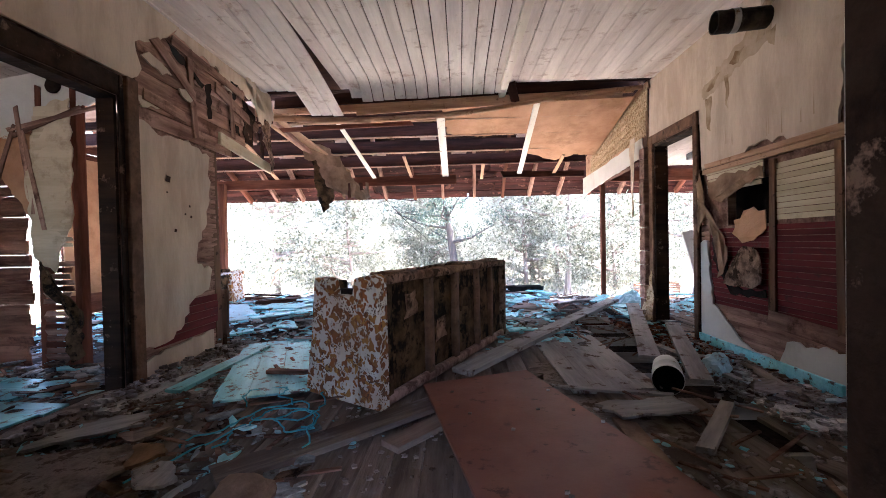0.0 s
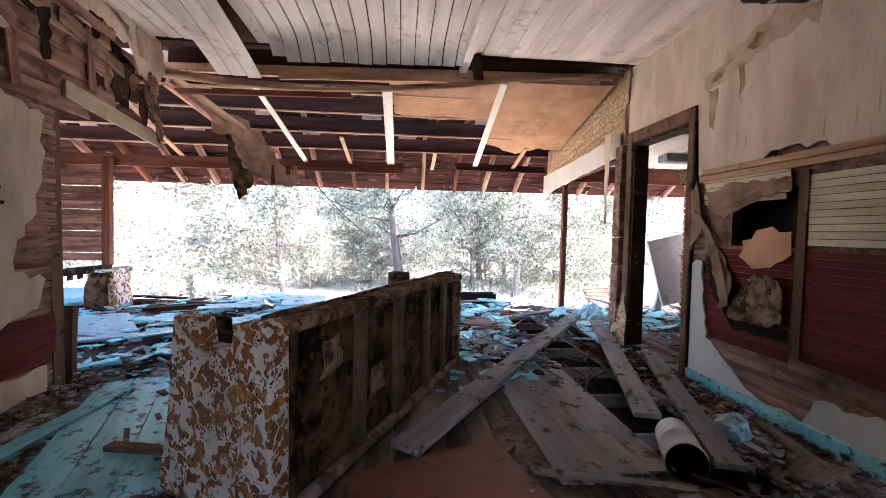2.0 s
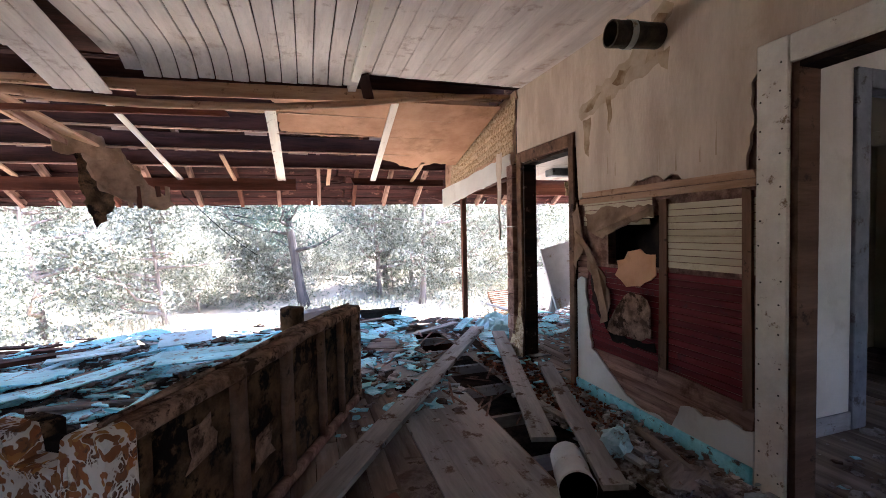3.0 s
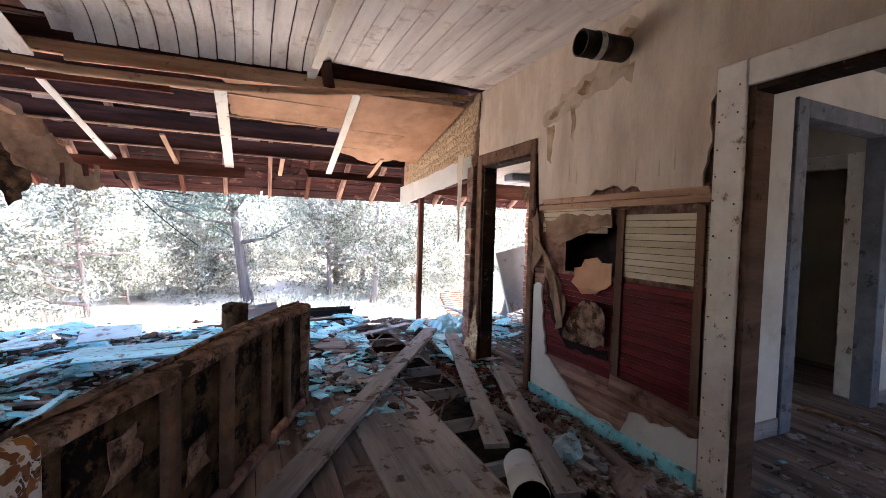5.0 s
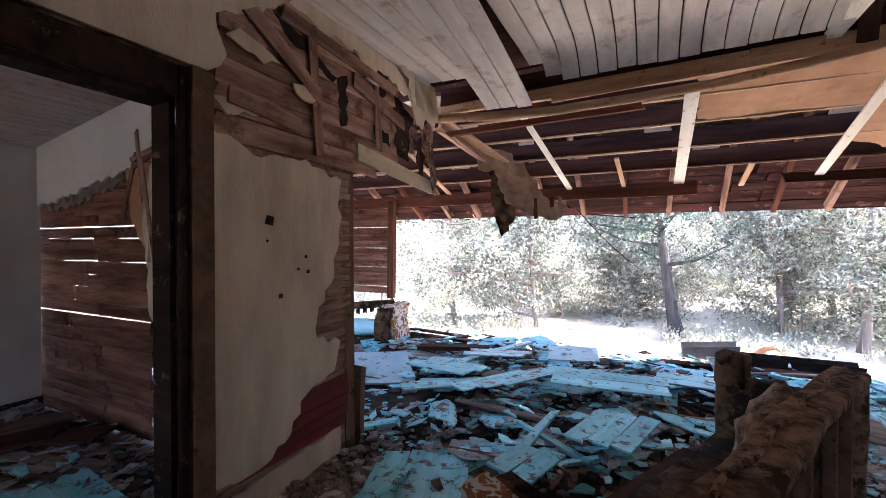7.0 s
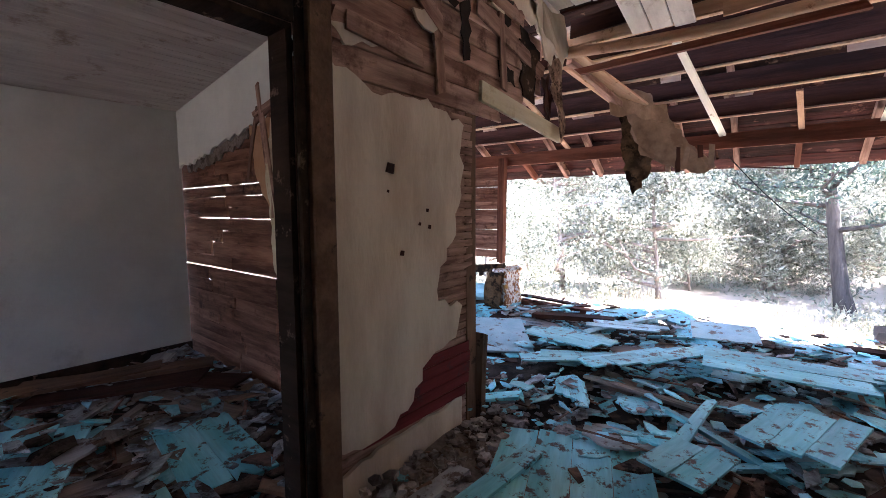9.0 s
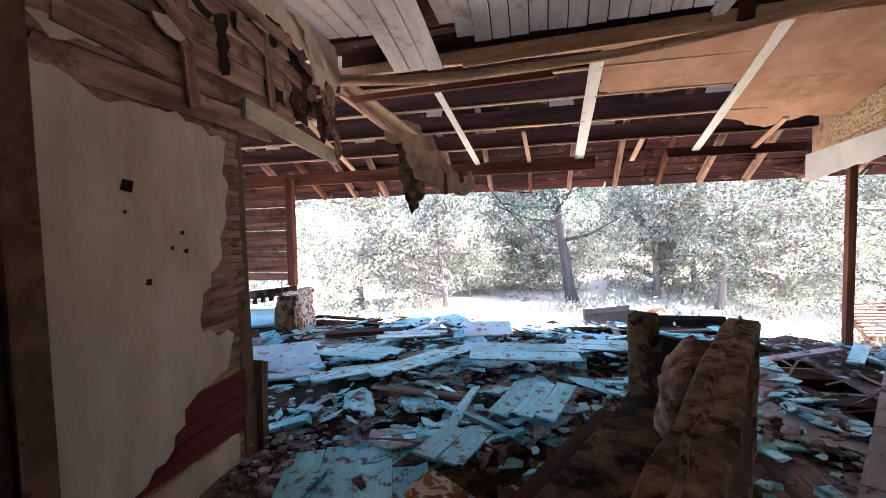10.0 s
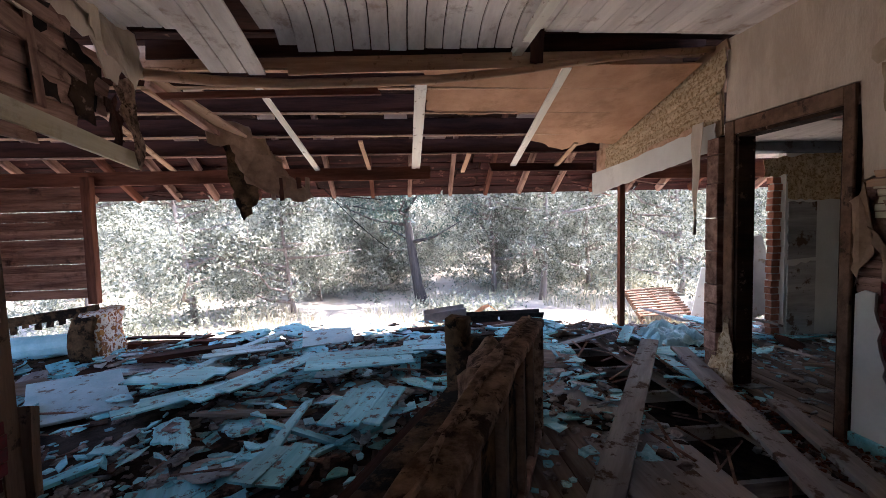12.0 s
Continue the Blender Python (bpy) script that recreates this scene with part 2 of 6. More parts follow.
def floral():
    """White upholstery with blotchy rust and ochre flowers and small dark leaves."""
    m = bpy.data.materials.new("floral_upholstery")
    m.use_nodes = True
    n, l = m.node_tree.nodes, m.node_tree.links
    co = n.new("ShaderNodeTexCoord")
    wob = n.new("ShaderNodeTexNoise")
    wob.inputs["Scale"].default_value = 14
    add = n.new("ShaderNodeMixRGB")
    add.blend_type = "LINEAR_LIGHT"
    add.inputs[0].default_value = 0.09
    l.new(co.outputs["Object"], wob.inputs["Vector"])
    l.new(co.outputs["Object"], add.inputs[1])
    l.new(wob.outputs["Color"], add.inputs[2])

    def blob(scale, lo, hi):
        v = n.new("ShaderNodeTexVoronoi")
        v.inputs["Scale"].default_value = scale
        l.new(add.outputs[0], v.inputs["Vector"])
        r = n.new("ShaderNodeMapRange")
        r.inputs["From Min"].default_value, r.inputs["From Max"].default_value = hi, lo
        l.new(v.outputs["Distance"], r.inputs["Value"])
        return v, r.outputs[0]

    big, f1 = blob(19, 0.47, 0.53)
    tone = n.new("ShaderNodeValToRGB")
    e = tone.color_ramp.elements
    e[0].color, e[1].color = (0.36, 0.12, 0.03, 1), (0.52, 0.26, 0.06, 1)
    x = e.new(0.5)
    x.color = (0.17, 0.055, 0.018, 1)
    l.new(big.outputs["Color"], tone.inputs[0])
    small, f2 = blob(46, 0.36, 0.42)
    m1 = n.new("ShaderNodeMixRGB")
    m1.inputs[1].default_value = (0.66, 0.62, 0.57, 1)
    l.new(f1, m1.inputs[0])
    l.new(tone.outputs[0], m1.inputs[2])
    gate = n.new("ShaderNodeMath")
    gate.operation = "MULTIPLY"
    gn = n.new("ShaderNodeTexNoise")
    gn.inputs["Scale"].default_value = 9
    gr = n.new("ShaderNodeMapRange")
    gr.inputs["From Min"].default_value, gr.inputs["From Max"].default_value = 0.48, 0.56
    l.new(co.outputs["Object"], gn.inputs["Vector"])
    l.new(gn.outputs[0], gr.inputs["Value"])
    l.new(f2, gate.inputs[0])
    l.new(gr.outputs[0], gate.inputs[1])
    m2 = n.new("ShaderNodeMixRGB")
    m2.inputs[2].default_value = (0.09, 0.035, 0.02, 1)
    l.new(gate.outputs[0], m2.inputs[0])
    l.new(m1.outputs[0], m2.inputs[1])
    dn = n.new("ShaderNodeTexNoise")
    dn.inputs["Scale"].default_value = 4
    dn.inputs["Detail"].default_value = 8
    dr = n.new("ShaderNodeMapRange")
    dr.inputs["From Min"].default_value, dr.inputs["From Max"].default_value = 0.42, 0.72
    dr.inputs["To Max"].default_value = 0.5
    l.new(co.outputs["Object"], dn.inputs["Vector"])
    l.new(dn.outputs[0], dr.inputs["Value"])
    m3 = n.new("ShaderNodeMixRGB")
    m3.inputs[2].default_value = (0.22, 0.12, 0.05, 1)
    l.new(dr.outputs[0], m3.inputs[0])
    l.new(m2.outputs[0], m3.inputs[1])
    bs = n["Principled BSDF"]
    bs.inputs["Roughness"].default_value = 0.95
    l.new(m3.outputs[0], bs.inputs["Base Color"])
    wv = n.new("ShaderNodeTexNoise")
    wv.inputs["Scale"].default_value = 150
    bp = n.new("ShaderNodeBump")
    bp.inputs["Strength"].default_value = 0.4
    bp.inputs["Distance"].default_value = 0.004
    l.new(wv.outputs[0], bp.inputs["Height"])
    l.new(bp.outputs[0], bs.inputs["Normal"])
    return m


M_FLORAL = floral()


# ---- builders ----
def world_of(ob):
    if ob.parent:
        return world_of(ob.parent) @ ob.matrix_parent_inverse @ ob.matrix_basis
    return ob.matrix_basis.copy()


def adopt(ob, parent):
    if parent:
        ob.parent = parent
        ob.matrix_parent_inverse = world_of(parent).inverted()
    return ob


def mesh_of(name, bm, material):
    bmesh.ops.recalc_face_normals(bm, faces=bm.faces)
    me = bpy.data.meshes.new(name)
    bm.to_mesh(me)
    bm.free()
    me.materials.append(material)
    return me


def part(name, bm, material, parent=None, label="", m=None):
    """Links a bmesh as one mesh object, under a thing or a part."""
    ob = new(name, mesh_of(name, bm, material))
    if m:
        ob.matrix_basis = m
    adopt(ob, parent)
    return tagged(ob, label)


def thing(name, at, label, category, group="", kind=""):
    ob = new(name)
    ob.location = at
    ob.empty_display_size = 0.1
    return tagged(ob, label, category, group, kind)


def box(bm, x0, x1, y0, y1, z0, z1):
    vs = [bm.verts.new((x, y, z)) for z in (z0, z1) for x, y in ((x0, y0), (x1, y0), (x1, y1), (x0, y1))]
    for f in ((3, 2, 1, 0), (4, 5, 6, 7), (0, 1, 5, 4), (1, 2, 6, 5), (2, 3, 7, 6), (3, 0, 4, 7)):
        bm.faces.new([vs[i] for i in f])
    return vs


def boxes(*rows):
    bm = bmesh.new()
    for r in rows:
        box(bm, *r)
    return bm


def bevelled(bm, w=0.006):
    bmesh.ops.bevel(bm, geom=list(bm.edges), offset=w, segments=1, affect="EDGES")
    return bm


def board_bm(length, width, thick, rnd, segs=5, warp=0.01, jag=0.04):
    """A worn board along local x: warped, with uneven edges and broken ends."""
    bm = bmesh.new()
    rows = []
    ends = [(rnd.uniform(0, jag), rnd.uniform(0, jag)), (rnd.uniform(0, jag), rnd.uniform(0, jag))]
    ph, am = rnd.uniform(0, 6), rnd.uniform(-warp, warp)
    tw = rnd.uniform(-1, 1) * warp / max(width, 0.05) * 0.6
    for i in range(segs + 1):
        u = i / segs
        x = (u - 0.5) * length
        lift = am * math.sin(ph + 3 * u)
        w = width / 2 * (1 + rnd.uniform(-0.03, 0.03))
        row = []
        for s, zz in ((-1, 0), (1, 0), (1, 1), (-1, 1)):
            dx = 0
            if i == 0:
                dx = ends[0][0 if s < 0 else 1]
            if i == segs:
                dx = -ends[1][0 if s < 0 else 1]
            row.append(bm.verts.new((x + dx, s * w, lift + s * w * tw * (u - 0.5) * 2 + (zz - 0.5) * thick)))
        rows.append(row)
    for a, b in zip(rows, rows[1:]):
        for k in range(4):
            bm.faces.new((a[k], a[(k + 1) % 4], b[(k + 1) % 4], b[k]))
    bm.faces.new(rows[0][::-1])
    bm.faces.new(rows[-1])
    return bm


def frame_between(p0, p1, up=(0, 0, 1), roll=0):
    p0, p1 = Vector(p0), Vector(p1)
    x = (p1 - p0).normalized()
    y = Vector(up).cross(x).normalized()
    z = x.cross(y)
    r = Matrix((x, y, z)).transposed().to_4x4()
    return Matrix.Translation((p0 + p1) / 2) @ r @ pose(0, 0, 0, roll)


def board(name, p0, p1, width, thick, material, parent=None, label="", category="", group="", up=(0, 0, 1), roll=0, warp=0.01, jag=0.03, segs=5):
    bm = board_bm((Vector(p1) - Vector(p0)).length, width, thick, RND, segs, warp, jag)
    ob = part(name, bm, material, parent, label, frame_between(p0, p1, up, roll))
    return tagged(ob, label, category, group)


def torn(points, rnd, amount=0.03, steps=6):
    """A closed outline with torn edges: each side broken into short uneven steps. A point with a third value of 0 starts a straight side."""
    out = []
    n = len(points)
    for i, p in enumerate(points):
        q = points[(i + 1) % n]
        rough = p[2] if len(p) > 2 else 1
        d = Vector((q[0] - p[0], q[1] - p[1]))
        k = max(1, min(14, int(d.length / 0.05))) if rough else 1
        nrm = Vector((-d.y, d.x)).normalized() if d.length else Vector((0, 0))
        out.append((p[0], p[1]))
        for j in range(1, k):
            u = j / k
            a = rnd.uniform(-amount, amount) * min(1.0, 4 * u * (1 - u) + 0.4)
            out.append((p[0] + d.x * u + nrm.x * a, p[1] + d.y * u + nrm.y * a))
    return out


def slab(outline, thick, place):
    """An extruded outline; place(u, v, w) gives the spot in the world."""
    bm = bmesh.new()
    a = [bm.verts.new(place(u, v, 0)) for u, v in outline]
    b = [bm.verts.new(place(u, v, thick)) for u, v in outline]
    n = len(outline)
    bm.faces.new(a)
    bm.faces.new(b[::-1])
    for i in range(n):
        bm.faces.new((a[i], b[i], b[(i + 1) % n], a[(i + 1) % n]))
    return bm


def tube(bm, pts, radii, sides=8):
    rings = []
    for i, p in enumerate(pts):
        p = Vector(p)
        d = (Vector(pts[min(i + 1, len(pts) - 1)]) - Vector(pts[max(i - 1, 0)])).normalized()
        s = d.cross(Vector((0, 0, 1)) if abs(d.z) < 0.9 else Vector((1, 0, 0))).normalized()
        t = s.cross(d)
        rings.append([bm.verts.new(p + (s * math.cos(2 * math.pi * k / sides) + t * math.sin(2 * math.pi * k / sides)) * radii[i]) for k in range(sides)])
    for a, b in zip(rings, rings[1:]):
        for k in range(sides):
            bm.faces.new((a[k], a[(k + 1) % sides], b[(k + 1) % sides], b[k]))
    bm.faces.new(rings[0][::-1])
    bm.faces.new(rings[-1])


def sheet(nu, nv, f, thick=0.004):
    """A thin bent sheet from f(u, v), with thickness."""
    bm = bmesh.new()
    g = [[bm.verts.new(f(i / nu, j / nv)) for j in range(nv + 1)] for i in range(nu + 1)]
    for i in range(nu):
        for j in range(nv):
            bm.faces.new((g[i][j], g[i + 1][j], g[i + 1][j + 1], g[i][j + 1]))
    bmesh.ops.recalc_face_normals(bm, faces=bm.faces)
    bmesh.ops.solidify(bm, geom=list(bm.faces), thickness=thick)
    return bm


def wob(x, y, z, s=1.0):
    return noise.noise(Vector((x * s, y * s, z * s)))


XL, XR, ZC = -2.1, 2.48, 2.85


def structure(name, label, category):
    return tagged(new(name), label, category, kind="structure")


# ---- ground and distance ----
def ground_z(x, y):
    far = max(0.0, y - 13)
    z = -0.5 + 0.075 * min(far, 60) + 0.10 * wob(x, y, 0, 0.35) + 0.04 * wob(x, y, 3, 1.3)
    return z


def ground():
    bm = bmesh.new()
    xs = [-400, -150, -70, -40] + [-30 + 1.0 * i for i in range(61)] + [40, 70, 150, 400]
    ys = [-400, -100, -30, -10, 0, 4] + [6 + 0.7 * i for i in range(50)] + [45, 55, 73, 120, 400]
    g = [[bm.verts.new((x, y, ground_z(x, y) if y > 5 else -0.5)) for y in ys] for x in xs]
    for i in range(len(xs) - 1):
        for j in range(len(ys) - 1):
            bm.faces.new((g[i][j], g[i + 1][j], g[i + 1][j + 1], g[i][j + 1]))
    ob = part("ground", bm, M_GROUND)
    for p in ob.data.polygons:
        p.use_smooth = True
    tagged(ob, "pale dry earth rising gently behind the trees", "ground", kind="structure")


ground()


def leaves_mesh(name, centres, per, spread, size, rnd, material, flat=0.7):
    """Many small leaf blades round the given clump centres."""
    nrs = np.random.RandomState(rnd.randrange(10 ** 6))
    c = np.repeat(np.array(centres), per, axis=0)
    n = len(c)
    d = nrs.normal(size=(n, 3)) * np.array((spread, spread, spread * flat))
    p = c + d
    a = nrs.normal(size=(n, 3))
    a /= np.linalg.norm(a, axis=1)[:, None]
    b = np.cross(a, nrs.normal(size=(n, 3)))
    b /= np.linalg.norm(b, axis=1)[:, None]
    s = size * nrs.uniform(0.6, 1.5, size=(n, 1))
    v = np.empty((n * 4, 3))
    v[0::4], v[1::4], v[2::4], v[3::4] = p - a * s, p + b * s * 0.35, p + a * s, p - b * s * 0.35
    me = bpy.data.meshes.new(name)
    idx = np.arange(n * 4).reshape(-1, 4)
    me.from_pydata(v.tolist(), [], idx.tolist())
    me.materials.append(material)
    return me


def tree(height, seed, dark=False, lean=0.05, tilt=None,  crown_from=0.10, width=0.42, clumps=390):
    """A juniper or pine: a tapered, crooked trunk with limbs and a loose crown of leaf clumps."""
    rnd = random.Random(seed)
    root = new("tree")
    bm = bmesh.new()
    pts, rad = [], []
    lx, ly = rnd.uniform(-1, 1) * lean, rnd.uniform(-1, 1) * lean
    if tilt:
        lx, ly = tilt
    for i in range(9):
        u = i / 8
        pts.append(Vector((lx * height * u + 0.09 * math.sin(5 * u + seed), ly * height * u + 0.09 * math.cos(4 * u + seed), height * 0.9 * u - 0.15)))
        rad.append((0.022 if dark else 0.0125) * height * (1 - 0.8 * u) * (1.35 if i == 0 else 1))
    tube(bm, pts, rad, 8)
    centres = []
    for k in range(26):
        u = rnd.uniform(crown_from, 0.97)
        i = min(7, int(u * 8))
        base = pts[i].lerp(pts[i + 1], u * 8 - i)
        ang = rnd.uniform(0, 6.283)
        shape = math.sin(min(1, (u - crown_from + 0.22) / 0.5) * 1.57) * (1.08 - u) ** 0.6
        reach = height * width * shape * rnd.uniform(0.55, 1.15)
        rise = reach * rnd.uniform(0.05, 0.75)
        mid = base + Vector((math.cos(ang) * reach * 0.5, math.sin(ang) * reach * 0.5, rise * 0.25))
        tip = base + Vector((math.cos(ang + 0.2) * reach, math.sin(ang + 0.2) * reach, rise))
        r = 0.011 * height * (1.1 - u)
        tube(bm, [base, mid, tip], [r, r * 0.6, r * 0.2], 5)
        for j in range(clumps // 26 // (1 if dark else 2)):
            w = rnd.uniform(0.35, 1.08)
            q = mid.lerp(tip, (w - 0.5) * 2) if w > 0.5 else base.lerp(mid, w * 2)
            centres.append(q + Vector((rnd.gauss(0, 0.12), rnd.gauss(0, 0.12), rnd.gauss(0.04, 0.10))) * height * 0.2)
        side = tip.lerp(mid, 0.4)
        tube(bm, [side, side + Vector((rnd.gauss(0, 0.3), rnd.gauss(0, 0.3), rnd.uniform(0, 0.4)))], [r * 0.4, r * 0.1], 4)
    if not dark:
        for k in range(34):
            t = rnd.uniform(0.04, 0.92)
            far = width * height * (1.0 - t * 0.75) * rnd.uniform(0.2, 0.95)
            an = rnd.uniform(0, 6.283)
            o = Vector((lx * height * t + far * math.cos(an), ly * height * t + far * math.sin(an), height * t))
            rl = height * rnd.uniform(0.06, 0.12)
            for j in range(clumps // 26):
                d = Vector((rnd.gauss(0, 1), rnd.gauss(0, 1), rnd.gauss(0, 1))).normalized() * rl * rnd.uniform(0.5, 1.1)
                centres.append(o + Vector((d.x, d.y, d.z * 1.5)))
    mb = M_DBARK if dark else M_BARK
    for p in (part("trunk", bm, mb),):
        p.parent = root
        for f in p.data.polygons:
            f.use_smooth = True
    cr = new("crown", leaves_mesh("crown", [tuple(c) for c in centres], 26, 0.10, 0.042, rnd, M_PINE if dark else M_JUNIPER))
    cr.parent = root
    return root


def plant_trees():
    """The near trees stand where they are seen; a looser belt closes the view behind them."""
    kinds = [tree(5.2, 1, width=0.36), tree(6.0, 2, width=0.32), tree(4.4, 3, width=0.42), tree(6.5, 4, lean=0.09, width=0.30, crown_from=0.2)]
    pine = tree(6.0, 11, True, 0.06, (-0.19, 0.0), 0.26, 0.40, 300)
    near = [(pine, 0.35, 11.9, 0), (kinds[0], -4.6, 11.0, 30), (kinds[2], -2.75, 11.6, 80), (kinds[1], 2.15, 13.2, 10), (kinds[3], 3.05, 11.9, 120),
            (kinds[2], -0.9, 14.5, 200), (kinds[0], 5.0, 13.5, 250), (kinds[1], 6.4, 11.5, 40), (kinds[2], 8.3, 10.2, 140), (kinds[0], -7.0, 11.8, 170)]
    rnd = random.Random(5)
    far = []
    for row, y in enumerate((15.5, 18.5, 22, 27, 34)):
        n = 10 + 2 * row
        for i in range(n):
            x = (i - (n - 1) / 2) * (2.4 + row * 0.35) + rnd.uniform(-1.1, 1.1)
            far.append((kinds[rnd.randrange(4)], x + 0.8, y + rnd.uniform(-1.2, 1.2), rnd.uniform(0, 360)))
    rb = random.Random(23)
    for i in range(30):
        far.append((kinds[rb.randrange(3)], -9.5 + 0.68 * i + rb.uniform(-0.4, 0.4), rb.uniform(12.6, 17.5), rb.uniform(0, 360)))
    small = set(far[-30:])
    used = set()
    for k, x, y, turn in near + far:
        dark = k is pine
        lab = "dark pine with a bare leaning trunk and sparse crown" if dark else "pale sunlit juniper with a loose grey-green crown"
        s = (rnd.uniform(0.24, 0.5) if (k, x, y, turn) in small else rnd.uniform(0.85, 1.15)) if (k, x, y, turn) in far else 1.0
        m = pose(x, y, ground_z(x, y) - 0.03, 0, 0, turn)
        if k not in used:
            used.add(k)
            ob = k
            ob.matrix_basis = m
        else:
            ob = copy_thing(k, m)
        ob.scale = (s, s, s)
        tagged(ob, lab, "tree", "trees of the grove")


plant_trees()


def undergrowth():
    rnd = random.Random(9)
    cen = []
    for i in range(2200):
        y = 9.2 + 26 * rnd.random() ** 1.4
        x = rnd.uniform(-1, 1) * (6 + y * 0.75) + 0.5
        if wob(x, y, 9, 0.45) < 0.08 * (11 - y):
            continue
        h = rnd.uniform(0.1, 0.45)
        for j in range(4):
            cen.append((x + rnd.gauss(0, 0.2), y + rnd.gauss(0, 0.2), ground_z(x, y) + h * rnd.random()))
    ob = new("sagebrush", leaves_mesh("sagebrush", cen, 14, 0.11, 0.045, rnd, M_SAGE))
    tagged(ob, "pale low sagebrush scattered on the dry ground", "shrub", kind="stuff")
    verts, faces = [], []
    for i in range(26000):
        y = 7.9 + 12 * rnd.random() ** 1.5
        x = rnd.uniform(-1, 1) * (5 + y * 0.6) + 0.5
        if wob(x, y, 4, 0.6) < 0.02:
            continue
        z = ground_z(x, y)
        a, h = rnd.uniform(0, 6.28), rnd.uniform(0.08, 0.38)
        k = len(verts)
        verts += [(x, y, z), (x + 0.018 * math.cos(a), y + 0.018 * math.sin(a), z), (x + rnd.gauss(0, 0.08), y + rnd.gauss(0, 0.08), z + h)]
        faces.append((k, k + 1, k + 2))
    me = bpy.data.meshes.new("dry_grass")
    me.from_pydata(verts, [], faces)
    me.materials.append(M_GRASS)
    tagged(new("dry_grass", me), "sparse bleached grass in front of the house", "grass", kind="stuff")


undergrowth()


def far_woods():
    rnd = random.Random(19)
    cen = []
    for i in range(300):
        y = 18.5 + 28 * rnd.random() ** 1.2
        x = rnd.uniform(-1, 1) * (8 + y * 0.9) + 0.5
        h = rnd.uniform(0.8, 2.6) * (0.6 + y / 40)
        w = h * rnd.uniform(0.25, 0.4)
        for j in range(int(16 * h)):
            t = rnd.random()
            r = w * math.sqrt(rnd.random()) * (1.1 - t)
            a = rnd.uniform(0, 6.283)
            cen.append((x + r * math.cos(a), y + r * math.sin(a), ground_z(x, y) + t * h))
    ob = new("far_woods", leaves_mesh("far_woods", cen, 12, 0.12, 0.05, rnd, M_JUNIPER))
    tagged(ob, "pale juniper thicket closing the view behind the grove", "woods", kind="stuff")


far_woods()


# ---- floor ----
GAP = (1.56, 1.95, 2.0, 6.9)


def floors():
    fl = structure("floor", "worn grey-brown floorboards with missing boards and dust", "floor")
    part("subfloor", boxes((-5.4, 6.5, -1.7, 7.30, -0.55, -0.46)), M_EARTH_SHADE, fl)
    # unseen skirt added to keep daylight out from under the floor
    part("skirt", boxes((-5.4, 6.5, 7.20, 7.24, -0.6, -0.03), (-5.4, -5.36, -1.7, 7.2, -0.6, -0.03), (6.46, 6.5, -1.7, 7.2, -0.6, -0.03)), M_DARKW, fl)
    rnd = random.Random(3)
    for i in range(10):
        y = 1.45 + i * 0.62
        part("joist", boxes((-5.3, 6.4, y, y + 0.035, -0.12, -0.03)), M_GREYP, fl)
    w = 0.14
    i = 0
    x = -5.3
    while x < 6.4:
        cuts = [-1.6]
        while cuts[-1] < 7.2:
            cuts.append(min(7.25 + rnd.uniform(-0.12, 0.1), cuts[-1] + rnd.uniform(2.0, 4.2)))
            if cuts[-1] > 6.6:
                break
        for a, b in zip(cuts, cuts[1:]):
            spans = [(a, b)]
            if GAP[0] - 0.01 < x < GAP[1] - 0.03:
                spans = []
                near = 2.75 if x < 1.62 else 1.85 if x < 1.76 else 2.45
                if a < near:
                    spans.append((a, min(b, near)))
                if b > GAP[3] + 0.1:
                    spans.append((max(a, GAP[3]), b))
            for p, q in spans:
                if q - p > 0.1:
                    board("floorboard", (x + w / 2, p + 0.003, -0.012), (x + w / 2, q, -0.012), w - 0.006, 0.022, M_FLOOR, fl, warp=0.004, jag=0.01, segs=3)
        x += w


def plank_wall(parent, x0, x1, z0, z1, y, along="x", width=0.15, material=M_REDW, gap=0.012, name="plank", bow=0.02):
    """Rough horizontal planks with gaps that let daylight through."""
    z = z0
    while z < z1 - 0.05:
        w = width * RND.uniform(0.85, 1.15)
        zz = z + w / 2
        t = RND.uniform(-bow, bow)
        g = RND.choice((-0.002, gap * 0.25, gap * 0.5, gap, gap * 2.2))
        a, b = (x0, y, zz), (x1, y, zz + t)
        if along == "y":
            a, b = (y, x0, zz), (y, x1, zz + t)
        board(name, a, b, w, 0.022, material, parent, up=(0, 1, 0) if along == "x" else (1, 0, 0), warp=0.006, jag=0.02, segs=6)
        z += w + g


def lath_field(parent, y0, y1, z0, z1, x, material, h=0.038, gap=0.007, name="lath", ragged=0.0, thick=0.008):
    z = z0
    while z + h < z1:
        a, b = y0 + RND.uniform(0, ragged), y1 - RND.uniform(0, ragged)
        board(name, (x, a, z + h / 2), (x, b, z + h / 2), h, thick, material, parent, up=(1, 0, 0), warp=0.002, jag=0.006, segs=2)
        z += h + gap


def on_wall(x, side):
    """Outline (y, z) on a wall at x; thickness grows towards side."""
    return lambda u, v, w: (x + side * w, u, v)


def door_trim(parent, x, side, y0, y1, top, w0, w1, wt, dark, proud=0.025, names="trim", head=0.0):
    part(names, bevelled(boxes((min(x, x + side * proud), max(x, x + side * proud), y0 - w0, y0, 0, top + wt))), dark, parent)
    part(names, bevelled(boxes((min(x, x + side * proud), max(x, x + side * proud), y1, y1 + w1, 0, top + wt))), dark, parent)
    part(names, bevelled(boxes((min(x, x + side * (proud - 0.003)), max(x, x + side * (proud - 0.003)), y0, y1, top, top + wt))), dark, parent)


